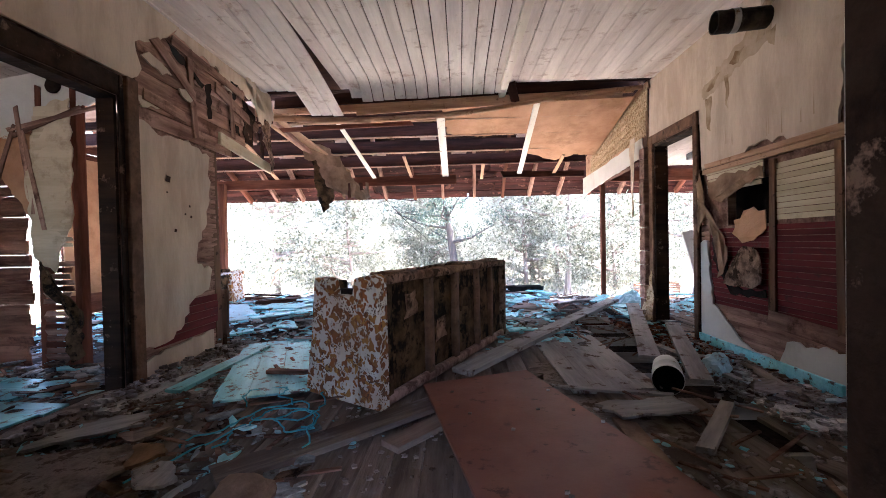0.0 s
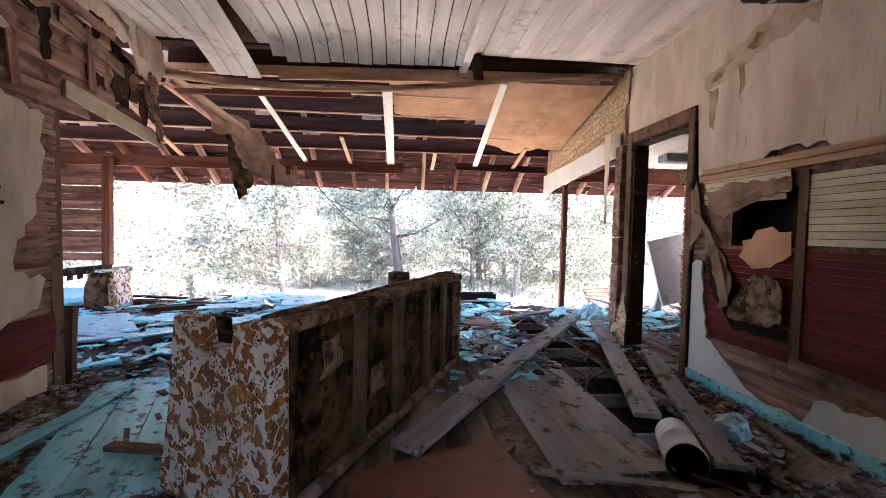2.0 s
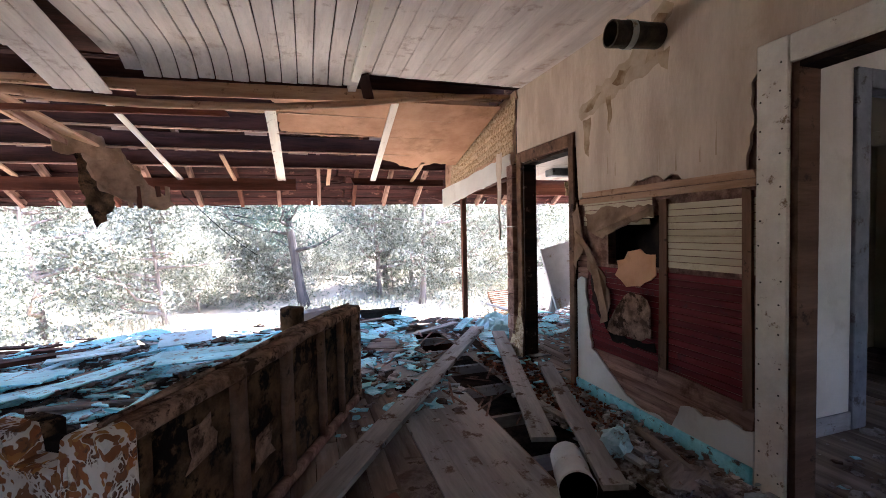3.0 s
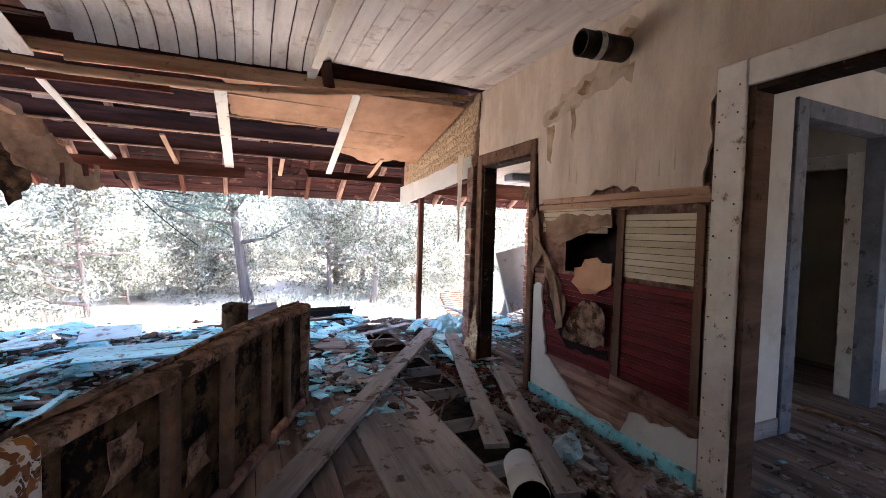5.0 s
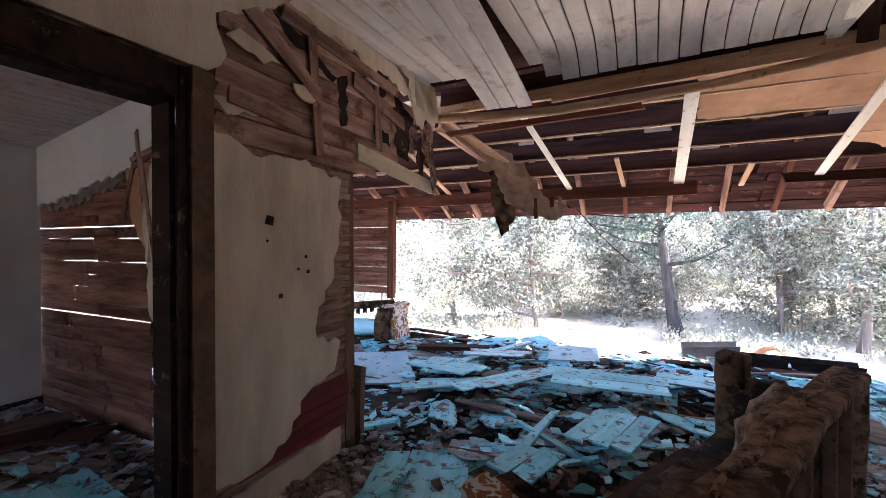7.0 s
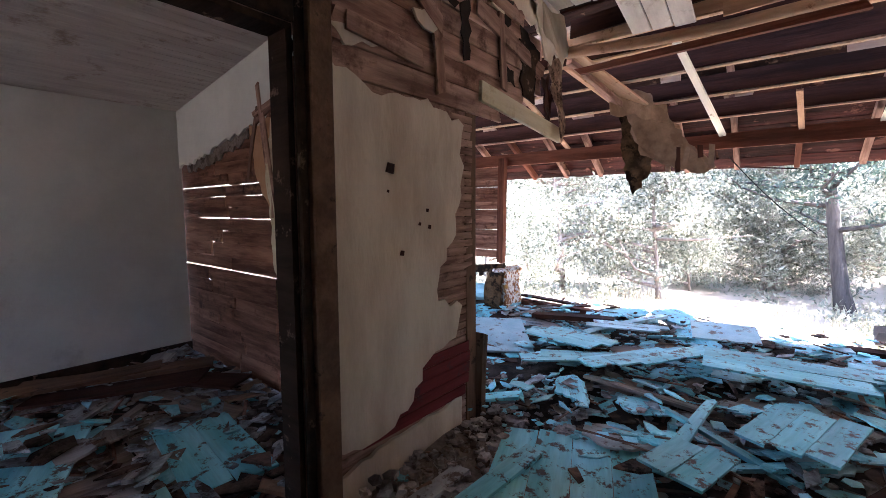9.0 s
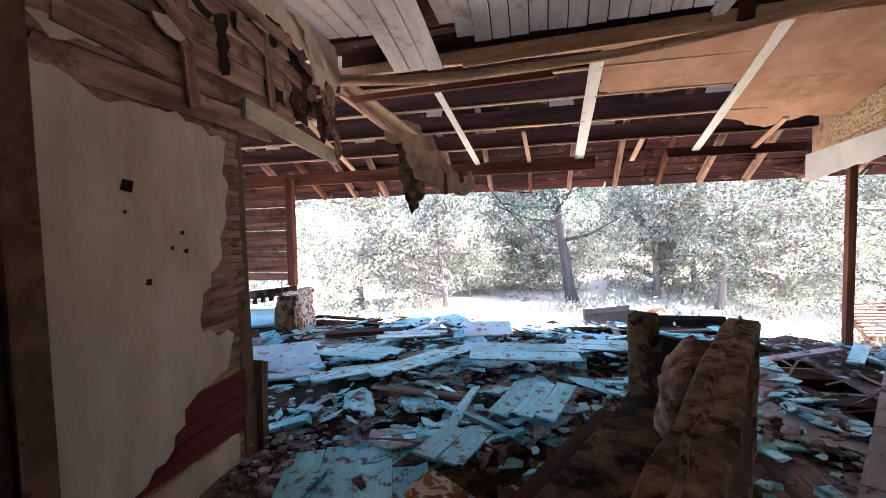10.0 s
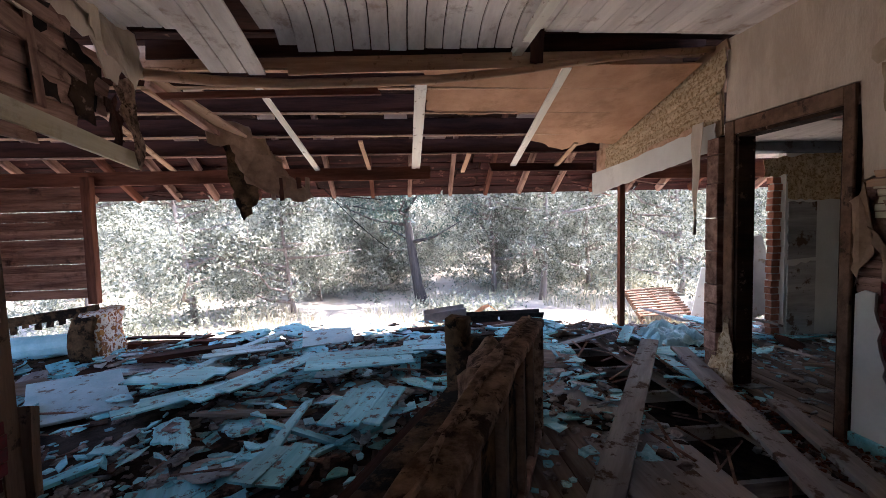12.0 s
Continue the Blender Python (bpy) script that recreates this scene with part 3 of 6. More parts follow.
def left_wall():
    w = structure("wall_left", "cream plaster wall, broken open to bare boards", "wall")
    # core boards behind the plaster
    part("core", boxes((XL - 0.10, XL - 0.035, 2.855, 4.08, 0, 1.95)), M_LATH, w)
    part("core", boxes((XL - 0.10, XL - 0.035, 0.54, 1.92, 0, 0.62)), M_LATH, w)
    part("core", boxes((XL - 0.10, XL - 0.035, 0.54, 4.0, 2.055, 2.86)), M_LATH, w)
    part("core", boxes((XL - 0.10, XL - 0.035, 0.54, 1.2, 0.62, 2.02)), M_LATH, w)
    # bare boards over the door and out towards the porch
    z = 1.93
    for i in range(7):
        end = (4.35, 4.75, 4.95, 4.9, 5.0, 4.75, 4.6)[i]
        board("wall_board", (XL - 0.02, 2.98, z + 0.065), (XL - 0.02, end, z + 0.065 - RND.uniform(0, 0.03)), 0.128, 0.02, M_LATH, w, up=(1, 0, 0), jag=0.12, warp=0.012)
        z += 0.133
    lath_field(w, 3.0, 4.06, 0.02, 1.93, XL - 0.024, M_LATH, ragged=0.03)
    lath_field(w, 3.15, 4.02, 0.24, 0.62, XL - 0.012, M_RED, 0.06, 0.006, name="painted_lath", ragged=0.05)
    for p0, p1, wd in (((3.2, 2.62), (3.75, 2.3), 0.09), ((3.65, 2.75), (3.72, 1.95), 0.07), ((4.0, 2.55), (4.9, 2.35), 0.1), ((3.4, 2.7), (4.55, 2.62), 0.08), ((4.3, 2.7), (4.35, 2.1), 0.06), ((3.1, 2.15), (3.6, 2.1), 0.08)):
        board("loose_board", (XL + 0.008, p0[0], p0[1]), (XL + 0.014, p1[0], p1[1]), wd, 0.016, M_LATH, w, up=(1, 0, 0), jag=0.06)
    # plaster skins
    P = on_wall(XL - 0.018, 1)
    r = random.Random(21)
    part("plaster", slab(torn([(3.0, 0.30, 0), (3.0, 1.98), (3.30, 1.88), (3.62, 1.93), (3.93, 1.84), (3.90, 1.50), (3.86, 1.22), (3.72, 1.05), (3.70, 0.86), (3.92, 0.80), (3.86, 0.62), (3.62, 0.55), (3.45, 0.33), (3.2, 0.26)], r, 0.025), 0.02, P), M_PLASTER, w)
    part("plaster", slab(torn([(3.0, 0.0, 0), (3.0, 0.17), (3.3, 0.21), (3.92, 0.24, 0), (3.92, 0.0, 0)], r, 0.012), 0.02, P), M_PLASTER, w)
    part("plaster", slab(torn([(0.54, 2.22, 0), (0.54, 2.85, 0), (3.55, 2.85), (3.3, 2.62), (3.04, 2.50), (3.1, 2.33), (3.0, 2.22, 0)], r, 0.02), 0.02, P), M_PLASTER, w)
    part("plaster", slab(torn([(3.55, 2.85), (3.5, 2.78), (4.4, 2.70), (4.95, 2.64), (5.05, 2.85, 0)], r, 0.03), 0.012, P), M_PLASTER, w)
    part("plaster", slab(torn([(0.54, 0.0, 0), (0.54, 0.60), (1.2, 0.64), (1.78, 0.58, 0), (1.78, 0.0, 0)], r, 0.02), 0.02, P), M_PLASTER, w)
    part("plaster", slab(torn([(0.54, 1.74, 0), (0.54, 2.22, 0), (1.8, 2.22, 0), (1.8, 1.72), (1.2, 1.76)], r, 0.02), 0.02, P), M_PLASTER, w)
    part("plaster", slab(torn([(3.02, 2.12), (3.2, 2.16), (3.3, 2.1), (3.1, 2.05)], r, 0.02), 0.016, P), M_PLASTER, w)
    lath_field(w, 0.56, 1.82, 0.62, 0.92, XL - 0.02, M_LATH, 0.085, 0.012, ragged=0.05)
    board("stud", (XL - 0.05, 1.70, 0.62), (XL - 0.05, 1.70, 2.02), 0.09, 0.045, M_REDW, w, up=(1, 0, 0))
    board("stud", (XL - 0.05, 1.22, 0.62), (XL - 0.05, 1.22, 2.02), 0.09, 0.045, M_REDW, w, up=(1, 0, 0))
    board("stud", (XL - 0.05, 4.04, 0.0), (XL - 0.05, 4.04, 2.0), 0.10, 0.06, M_BROWNTRIM, w, up=(1, 0, 0))
    board("stud", (XL - 0.02, 4.12, 0.0), (XL - 0.02, 4.13, 0.60), 0.05, 0.10, M_BROWNTRIM, w, up=(1, 0, 0))
    board("sill", (XL, 0.6, 1.73), (XL, 1.82, 1.73), 0.09, 0.03, M_WTRIM, w, up=(1, 0, 0))
    part("baseboard", boxes((XL + 0.003, XL + 0.02, 0.54, 1.80, 0, 0.05)), M_TRIM, w)
    # chipped holes
    for y, z, s in ((3.345, 1.56, 0.03), (3.61, 1.36, 0.011), (3.627, 1.273, 0.013), (3.55, 1.29, 0.010), (3.33, 1.45, 0.008), (3.42, 1.15, 0.016), (1.6, 0.3, 0.02)):
        part("chip", slab(torn([(y - s, z - s * 0.7), (y - s * 0.5, z + s * 0.8), (y + s, z + s * 0.6), (y + s * 0.7, z - s)], r, s * 0.3), 0.003, on_wall(XL + 0.0022, 1)), M_DARKW, w)
    d = structure("door_left", "empty doorway with dark stained casing", "doorway")
    door_trim(d, XL + 0.004, 1, 1.93, 2.85, 2.05, 0.11, 0.04, 0.14, M_TRIM)
    part("casing_board", bevelled(boxes((XL + 0.004, XL + 0.05, 2.893, 3.0, 0, 2.2))), M_BROWNTRIM, d)
    for y0, y1 in ((1.93, 1.955), (2.825, 2.85)):
        part("jamb", boxes((XL - 0.12, XL + 0.001, y0, y1, 0, 2.05)), M_TRIM, d)
    part("jamb", boxes((XL - 0.12, XL + 0.001, 1.956, 2.824, 2.025, 2.05)), M_TRIM, d)
    # what hangs from the broken end
    board("hanging_board", (XL + 0.03, 4.02, 2.06), (XL + 0.05, 5.12, 1.93), 0.11, 0.025, M_CREAML, w, "", up=(1, 0, 0), jag=0.05)
    # flat near-black patches paint the shade of gaps between the boards
    r3 = random.Random(55)
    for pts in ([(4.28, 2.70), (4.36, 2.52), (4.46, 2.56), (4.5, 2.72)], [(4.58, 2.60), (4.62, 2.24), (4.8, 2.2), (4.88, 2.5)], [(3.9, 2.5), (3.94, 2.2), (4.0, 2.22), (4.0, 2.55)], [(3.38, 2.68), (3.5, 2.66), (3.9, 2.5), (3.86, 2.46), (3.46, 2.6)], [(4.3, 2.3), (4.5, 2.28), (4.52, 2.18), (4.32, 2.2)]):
        part("hollow", slab(torn(pts, r3, 0.02), 0.003, on_wall(XL - 0.008, 1)), M_HOLE_SHADE, w)
    for pts in ([(3.08, 2.42), (3.16, 2.48), (3.30, 2.45), (3.42, 2.40), (3.3, 2.36)], [(3.5, 2.33), (3.62, 2.38), (3.7, 2.3), (3.58, 2.26)], [(4.05, 2.74), (4.3, 2.72), (4.34, 2.58), (4.2, 2.6)]):
        part("plaster", slab(torn(pts, r3, 0.025), 0.014, on_wall(XL + 0.004, 1)), M_PLASTER, w)
    for k, (pts, mt, off) in enumerate((([(4.60, 2.84), (4.95, 2.62), (5.12, 2.42), (5.24, 2.62), (5.22, 2.86)], M_PLASTER, 0.02), ([(4.55, 2.5), (4.78, 2.42), (4.74, 2.1), (4.62, 2.14)], M_TRIM, 0.03),
                                       ([(4.92, 2.5), (5.08, 2.46), (5.14, 2.0), (5.02, 1.86), (4.95, 2.2)], M_FOAM, 0.06), ([(4.70, 2.62), (4.95, 2.52), (4.90, 2.40), (4.74, 2.46)], M_PLASTER, 0.07), ([(4.8, 2.3), (4.92, 2.35), (4.95, 1.98), (4.86, 2.0)], M_DARKW, 0.05))):
        part("torn_sheet", slab(torn(pts, r3, 0.035), 0.01, lambda u, v, q, k=k, off=off: (XL + off + q + 0.08 * wob(u * 2.5, v * 2.5, k), u, v)), mt, w)


def right_wall():
    w = structure("wall_right", "cream plaster wall stripped to painted lath below", "wall")
    part("core", boxes((XR + 0.05, XR + 0.12, 2.46, 3.24, 0, 2.86), (XR + 0.05, XR + 0.12, 3.24, 4.16, 0, 1.10), (XR + 0.05, XR + 0.12, 3.80, 4.16, 1.10, 1.6), (XR + 0.05, XR + 0.12, 3.24, 3.80, 1.46, 1.6), (XR + 0.05, XR + 0.12, 3.24, 5.12, 2.1, 2.86), (XR + 0.05, XR + 0.12, 3.24, 4.16, 1.6, 2.1), (XR + 0.05, XR + 0.12, 0.54, 1.25, 0, 2.86), (XR + 0.05, XR + 0.12, 1.25, 2.46, 2.14, 2.86)), M_LATH, w)
    P = on_wall(XR + 0.018, -1)
    r = random.Random(31)
    part("plaster", slab(torn([(0.54, 2.26, 0), (0.54, 2.86, 0), (5.16, 2.86, 0), (5.18, 2.2, 0), (4.14, 2.2, 0), (4.10, 1.62), (3.6, 1.66), (3.3, 1.72), (3.0, 1.66), (2.66, 1.64), (2.64, 2.05), (2.60, 2.26, 0)], r, 0.022), 0.02, P), M_PLASTER, w)
    part("plaster", slab(torn([(0.54, 0.0, 0), (0.54, 2.26, 0), (1.08, 2.26, 0), (1.08, 0.0, 0)], r, 0.02), 0.02, P), M_PLASTER, w)
    part("plaster", slab(torn([(4.13, 0.0, 0), (4.13, 0.95), (4.02, 0.97), (3.98, 0.6), (3.95, 0.40), (3.75, 0.28), (3.5, 0.14), (3.15, 0.10), (3.08, 0.26), (2.62, 0.30, 0), (2.62, 0.0, 0)], r, 0.02), 0.02, P), M_WHITEWALL, w)
    lath_field(w, 2.62, 3.22, 1.12, 1.56, XR + 0.02, M_CREAML, 0.036, 0.005, name="cream_lath")
    lath_field(w, 2.64, 3.22, 0.42, 1.12, XR + 0.02, M_RED, 0.036, 0.006, name="red_lath")
    lath_field(w, 3.24, 4.02, 0.36, 1.10, XR + 0.024, M_RED, 0.036, 0.004, name="red_lath", ragged=0.03)
    lath_field(w, 3.30, 4.08, 1.40, 1.62, XR + 0.02, M_CREAML, 0.036, 0.006, name="cream_lath", ragged=0.05)
    lath_field(w, 2.62, 4.0, 0.06, 0.42, XR + 0.016, M_LATH, 0.055, 0.004, name="bare_lath", ragged=0.06)
    lath_field(w, 4.0, 4.14, 0.96, 1.22, XR + 0.016, M_LATH, 0.045, 0.006, name="bare_lath")
    for a, b in (((2.6, 1.60), (4.1, 1.60)), ((2.6, 1.645), (4.05, 1.65))):
        board("rail", (XR + 0.004, a[0], a[1]), (XR + 0.004, b[0], b[1]), 0.04, 0.02, M_TAN, w, up=(1, 0, 0))
    board("rail", (XR + 0.002, 2.62, 0.36), (XR + 0.002, 3.26, 0.40), 0.12, 0.012, M_LATH, w, up=(1, 0, 0))
    board("stud", (XR + 0.01, 3.22, 0.35), (XR + 0.01, 3.22, 1.58), 0.06, 0.02, M_BROWNTRIM, w, up=(1, 0, 0))
    board("stud", (XR + 0.008, 2.66, 0.2), (XR + 0.008, 2.66, 1.58), 0.05, 0.02, M_BROWNTRIM, w, up=(1, 0, 0))
    # black board behind the hole stands in for its shade
    part("cavity", boxes((XR + 0.30, XR + 0.31, 3.0, 4.16, 0.8, 1.7)), M_HOLE_SHADE, w)
    # torn paper round the hole in the wall
    def tear(name, pts, mt, depth, seed, curl):
        rr = random.Random(seed)
        o = torn(pts, rr, 0.02)
        cy = sum(p[0] for p in o) / len(o)
        cz = sum(p[1] for p in o) / len(o)
        part(name, slab(o, 0.006, lambda u, v, q: (XR + depth - q - curl * ((u - cy) ** 2 + (v - cz) ** 2) * 3 + 0.02 * wob(u * 4, v * 4, seed), u, v)), mt, w)
    tear("torn_paper", [(3.98, 1.50), (3.96, 1.38), (3.80, 1.30), (3.66, 1.36), (3.5, 1.42), (3.26, 1.44), (3.26, 1.52), (3.7, 1.54)], M_CARD, 0.015, 1, 0.1)
    tear("torn_paper", [(3.66, 1.03), (3.64, 1.14), (3.48, 1.22), (3.27, 1.20), (3.27, 1.06), (3.42, 0.97), (3.56, 0.95)], M_PLY, 0.03, 2, 0.2)
    tear("torn_paper", [(3.98, 1.36), (3.90, 1.12), (3.70, 0.86), (3.62, 0.70), (3.72, 0.66), (3.86, 0.84), (3.99, 1.05)], M_CARD, 0.02, 3, 0.3)
    tear("torn_paper", [(3.60, 0.80), (3.46, 0.93), (3.29, 0.90), (3.27, 0.64), (3.42, 0.60), (3.66, 0.62)], M_FOAM, 0.0, 4, 0.35)
    # near-black sheet paints the shade between the torn papers
    tear("torn_paper", [(3.94, 1.05), (3.80, 0.86), (3.70, 0.60), (3.50, 0.58), (3.30, 0.60), (3.28, 0.54), (3.7, 0.52), (3.95, 0.8)], M_HOLE_SHADE, 0.012, 6, 0.0)
    tear("torn_paper", [(4.06, 1.60), (4.02, 1.25), (4.10, 1.0), (4.16, 1.5)], M_CARD, -0.01, 5, 0.1)
    # added blue strip: cyan skylight on the wall's foot put into colour
    part("baseboard", bevelled(boxes((XR - 0.026, XR - 0.003, 2.62, 4.13, 0.0, 0.11)), 0.004), M_BLUE, w)
    # water stains under the pipe
    part("stain", slab(torn([(3.12, 2.74), (3.2, 2.8), (3.36, 2.66), (3.5, 2.56), (3.75, 2.50), (4.08, 2.36), (4.05, 2.26), (3.85, 2.30), (3.55, 2.36), (3.38, 2.38), (3.2, 2.48), (3.22, 2.6)], r, 0.03), 0.001, on_wall(XR - 0.0025, -1)), M_DRIP, w)
    for pts in ([(3.16, 2.70), (3.24, 2.74), (3.34, 2.60), (3.36, 2.46), (3.26, 2.48), (3.24, 2.58)], [(3.48, 2.50), (3.6, 2.51), (3.68, 2.44), (3.56, 2.40)], [(3.8, 2.42), (3.95, 2.40), (4.02, 2.32), (3.9, 2.32)]):
        part("stain", slab(torn(pts, r, 0.02), 0.001, on_wall(XR - 0.0042, -1)), M_STAIN, w)
    for y, z0, z1, w0 in ((3.98, 2.26, 1.95, 0.05), (3.72, 2.36, 2.08, 0.03), (3.2, 2.5, 2.36, 0.05)):
        part("stain", slab(torn([(y - w0, z0), (y - w0 * 0.6, z1), (y + w0 * 0.5, z1 + 0.04), (y + w0, z0)], r, 0.02), 0.001, on_wall(XR - 0.0035, -1)), M_STAIN, w)
    for k in range(7):
        y = r.uniform(2.8, 4.0)
        z1 = 1.70 + r.uniform(0.0, 0.12)
        part("drip", slab([(y - 0.006, z1), (y - 0.003, z1 + r.uniform(0.08, 0.2)), (y + 0.004, z1 + 0.06), (y + 0.005, z1)], 0.0008, on_wall(XR - 0.0022, -1)), M_DRIP, w)
    d = structure("door_right_far", "empty doorway with brown worn casing", "doorway")
    door_trim(d, XR - 0.003, -1, 4.21, 5.06, 2.08, 0.07, 0.10, 0.11, M_BROWNTRIM)
    part("jamb", boxes((XR - 0.002, XR + 0.14, 5.035, 5.06, 0, 2.08), (XR - 0.002, XR + 0.14, 4.21, 4.235, 0, 2.08)), M_TRIM, d)
    part("jamb", boxes((XR - 0.002, XR + 0.14, 4.236, 5.034, 2.055, 2.08)), M_TRIM, d)
    d = structure("door_right_near", "empty doorway with white painted casing", "doorway")
    door_trim(d, XR - 0.003, -1, 1.25, 2.45, 2.13, 0.15, 0.15, 0.13, M_WTRIM)
    part("jamb", boxes((XR - 0.002, XR + 0.14, 2.42, 2.449, 0, 2.13)), M_BROWNTRIM, d)
    for k in range(15):
        for yy in (2.475, 2.575):
            o = RND.uniform(-0.03, 0.03)
            part("nail", bevelled(boxes((XR - 0.031, XR - 0.0275, yy + o * 0.3, yy + o * 0.3 + 0.009, 0.1 + k * 0.145 + o, 0.109 + k * 0.145 + o)), 0.002), M_SOOT, d)
    part("jamb", boxes((XR - 0.002, XR + 0.14, 1.251, 1.275, 0, 2.13)), M_BROWNTRIM, d)
    part("jamb", boxes((XR - 0.002, XR + 0.14, 1.276, 2.419, 2.105, 2.13)), M_TRIM, d)


M_DRIP = mat("faint_drip", (0.38, 0.29, 0.2), (0.48, 0.38, 0.28), 8, 0.9, 0.1, vary=0.1)
M_STAIN = mat("rusty_water_stain", (0.21, 0.13, 0.07), (0.44, 0.34, 0.23), 5, 0.9, 0.1, vary=0.1)


def corner_post():
    p = thing("corner_post", (2.45, 5.22, 0), "splintered corner post clad in short pinkish boards", "post")
    part("timber", boxes((2.49, 2.60, 5.17, 5.29, 0, 2.1)), M_TRIM, p)
    z = 0.0
    while z < 2.05:
        h = min(RND.uniform(0.16, 0.30), 2.08 - z)
        part("cladding", bevelled(boxes((2.40 + RND.uniform(-0.008, 0.008), 2.488, 5.165, 5.30 + RND.uniform(-0.01, 0.02), z + 0.004, z + h - 0.004)), 0.004), M_LATH, p)
        z += h
    part("torn_paper", sheet(6, 8, lambda u, v: (2.47 - 0.10 * (1 - v) + 0.05 * wob(u * 3, v * 3, 1), 5.10 - (u - 0.5) * 0.34 * (1.05 - v), 0.0 + 0.62 * v), 0.005), M_PAPER, p)
    part("torn_paper", sheet(5, 10, lambda u, v: (2.34 + 0.04 * wob(u, v * 3, 5), 5.32 + (u - 0.5) * 0.12 * (1.1 - v) + 0.05 * v, 2.22 - 0.95 * v), 0.005), M_PLASTER, p)


def header():
    """The torn wall above the side opening, from the room's corner to the porch post."""
    h = structure("wall_header", "sagging wall strip with torn wallpaper and white board", "wall")
    r = random.Random(4)
    X = lambda off: (lambda u, v, w: (2.43 + (u - 5.2) * -0.055 + off - w, u, v))
    part("backing", slab([(5.2, 2.80), (5.2, 2.1), (7.25, 1.90), (7.25, 2.38)], 0.02, X(0.05)), M_TAN, h)
    part("wallpaper", slab(torn([(5.16, 2.80), (5.2, 2.22), (5.8, 2.2), (7.0, 2.02), (7.0, 2.30), (6.2, 2.52)], r, 0.03), 0.006, X(0.02)), M_PAPER, h)
    for k in range(5):
        board("lath", (2.425 + 0.0, 5.2, 2.75 - k * 0.10), (2.335, 6.9, 2.38 - k * 0.075), 0.03, 0.006, M_PAPER, h, up=(1, 0, 0))
    part("white_strip", slab(torn([(5.22, 2.20), (5.22, 1.98), (6.4, 1.84), (7.27, 1.73, 0), (7.27, 2.02, 0), (6.4, 2.08)], r, 0.01), 0.012, X(-0.005)), M_WHITEWALL, h)
    board("beam", (2.50, 5.2, 2.02), (2.50, 7.3, 1.94), 0.10, 0.12, M_REDW, h)
    board("top_board", (2.46, 5.12, 2.82), (2.32, 7.25, 2.42), 0.09, 0.02, M_TAN, h, up=(1, 0, 0), jag=0.08)
    p = thing("porch_post", (2.49, 6.89, 0), "thin weathered timber porch post", "post")
    board("shaft", (2.49, 6.89, -0.1), (2.49, 6.89, 1.90), 0.065, 0.065, M_REDW, p, up=(0, 1, 0))


def ceiling():
    bm = bmesh.new()
    rnd = random.Random(8)
    w = 0.13
    x = XL - 0.10
    k = 0
    while x < XR + 0.06:
        y0, end = -1.6, 5.06 + rnd.uniform(-0.006, 0.006)
        if x < -1.5:
            end = 5.10 + rnd.uniform(-0.03, 0.03)
        if -1.60 <= x < -1.20:
            end = 5.17 + rnd.uniform(-0.02, 0.02)
        n = 10
        ys = [y0, 1.0, 2.4] + [2.4 + (end - 0.45 - 2.4) * i / n for i in range(1, n + 1)] + [end - 0.45 + 0.45 * i / 10 for i in range(1, 11)]
        g = 0.0012 if x > 0.8 else rnd.uniform(0.003, 0.0055)
        rows = []
        for y in ys:
            z = ZC + 0.004 * wob(x, y, 2, 2)
            if -1.60 <= x < -1.20:
                z -= 0.275 * max(0, (y - 3.1) / 2.05) ** 1.7
            elif -1.20 <= x < 0.66:
                edge = min(1, max(0, (x + 1.17) / 0.2))
                z -= (0.17 - 0.06 * (x + 1.15) / 1.9) * max(0, (y - 4.66) / 0.40) ** 2.4 * edge
            rows.append([bm.verts.new((x + g, y, z + 0.016)), bm.verts.new((x + g, y, z + 0.004)), bm.verts.new((x + 2 * g, y, z)), bm.verts.new((x + w - 2 * g, y, z)), bm.verts.new((x + w - g, y, z + 0.004)), bm.verts.new((x + w - g, y, z + 0.016))])
        for a, b in zip(rows, rows[1:]):
            for i in range(6):
                bm.faces.new((a[i], a[(i + 1) % 6], b[(i + 1) % 6], b[i]))
        bm.faces.new(rows[0])
        bm.faces.new(rows[-1][::-1])
        x += w
        k += 1
    tagged(part("ceiling", bm, M_CEIL), "painted beadboard ceiling, sagging and curled at its end", "ceiling", kind="structure")
    # extended past the ceiling end so its dark colour fills the shaded space
    tagged(part("ceiling_upper", boxes((-5.4, 6.5, -1.7, 5.24, 2.885, 2.91)), M_DARKW), "boards above the room ceilings, near-black as the shaded space there", "ceiling", kind="structure")
    for nm, x0, x1, y1 in (("ceiling_left_room", -5.3, XL - 0.1, 3.50), ("ceiling_right_room", XR + 0.12, 6.4, 5.1)):
        b2 = bmesh.new()
        x = x0
        while x < x1:
            e = min(x + 0.085, x1)
            for v in box(b2, x, e, -1.6, y1, 0.0, 0.02):
                v.co.z += 2.25 + 0.145 * (v.co.x + 5.0) if nm == "ceiling_left_room" else 2.74
            x += 0.09
        tagged(part(nm, b2, M_CEIL), "dim painted beadboard ceiling of a side room", "ceiling", kind="structure")
    bt = tagged(new("ceiling_batten"), "white flaking batten across the beadboard ceiling", "batten", kind="structure")
    board("batten", (0.76, 1.2, 2.81), (0.765, 5.42, 2.79), 0.075, 0.06, M_WTRIM, bt, up=(1, 0, 0), roll=90, jag=0.01)
    board("batten", (-1.50, 2.6, 2.835), (-1.62, 5.1, 2.80), 0.03, 0.02, M_CEIL, bt)
    board("broken_board", (0.84, 5.0, 2.84), (0.95, 5.38, 2.68), 0.10, 0.02, M_DARKW, bt)


def zc(y):
    return 2.72 - 0.275 * (y - 5.4)


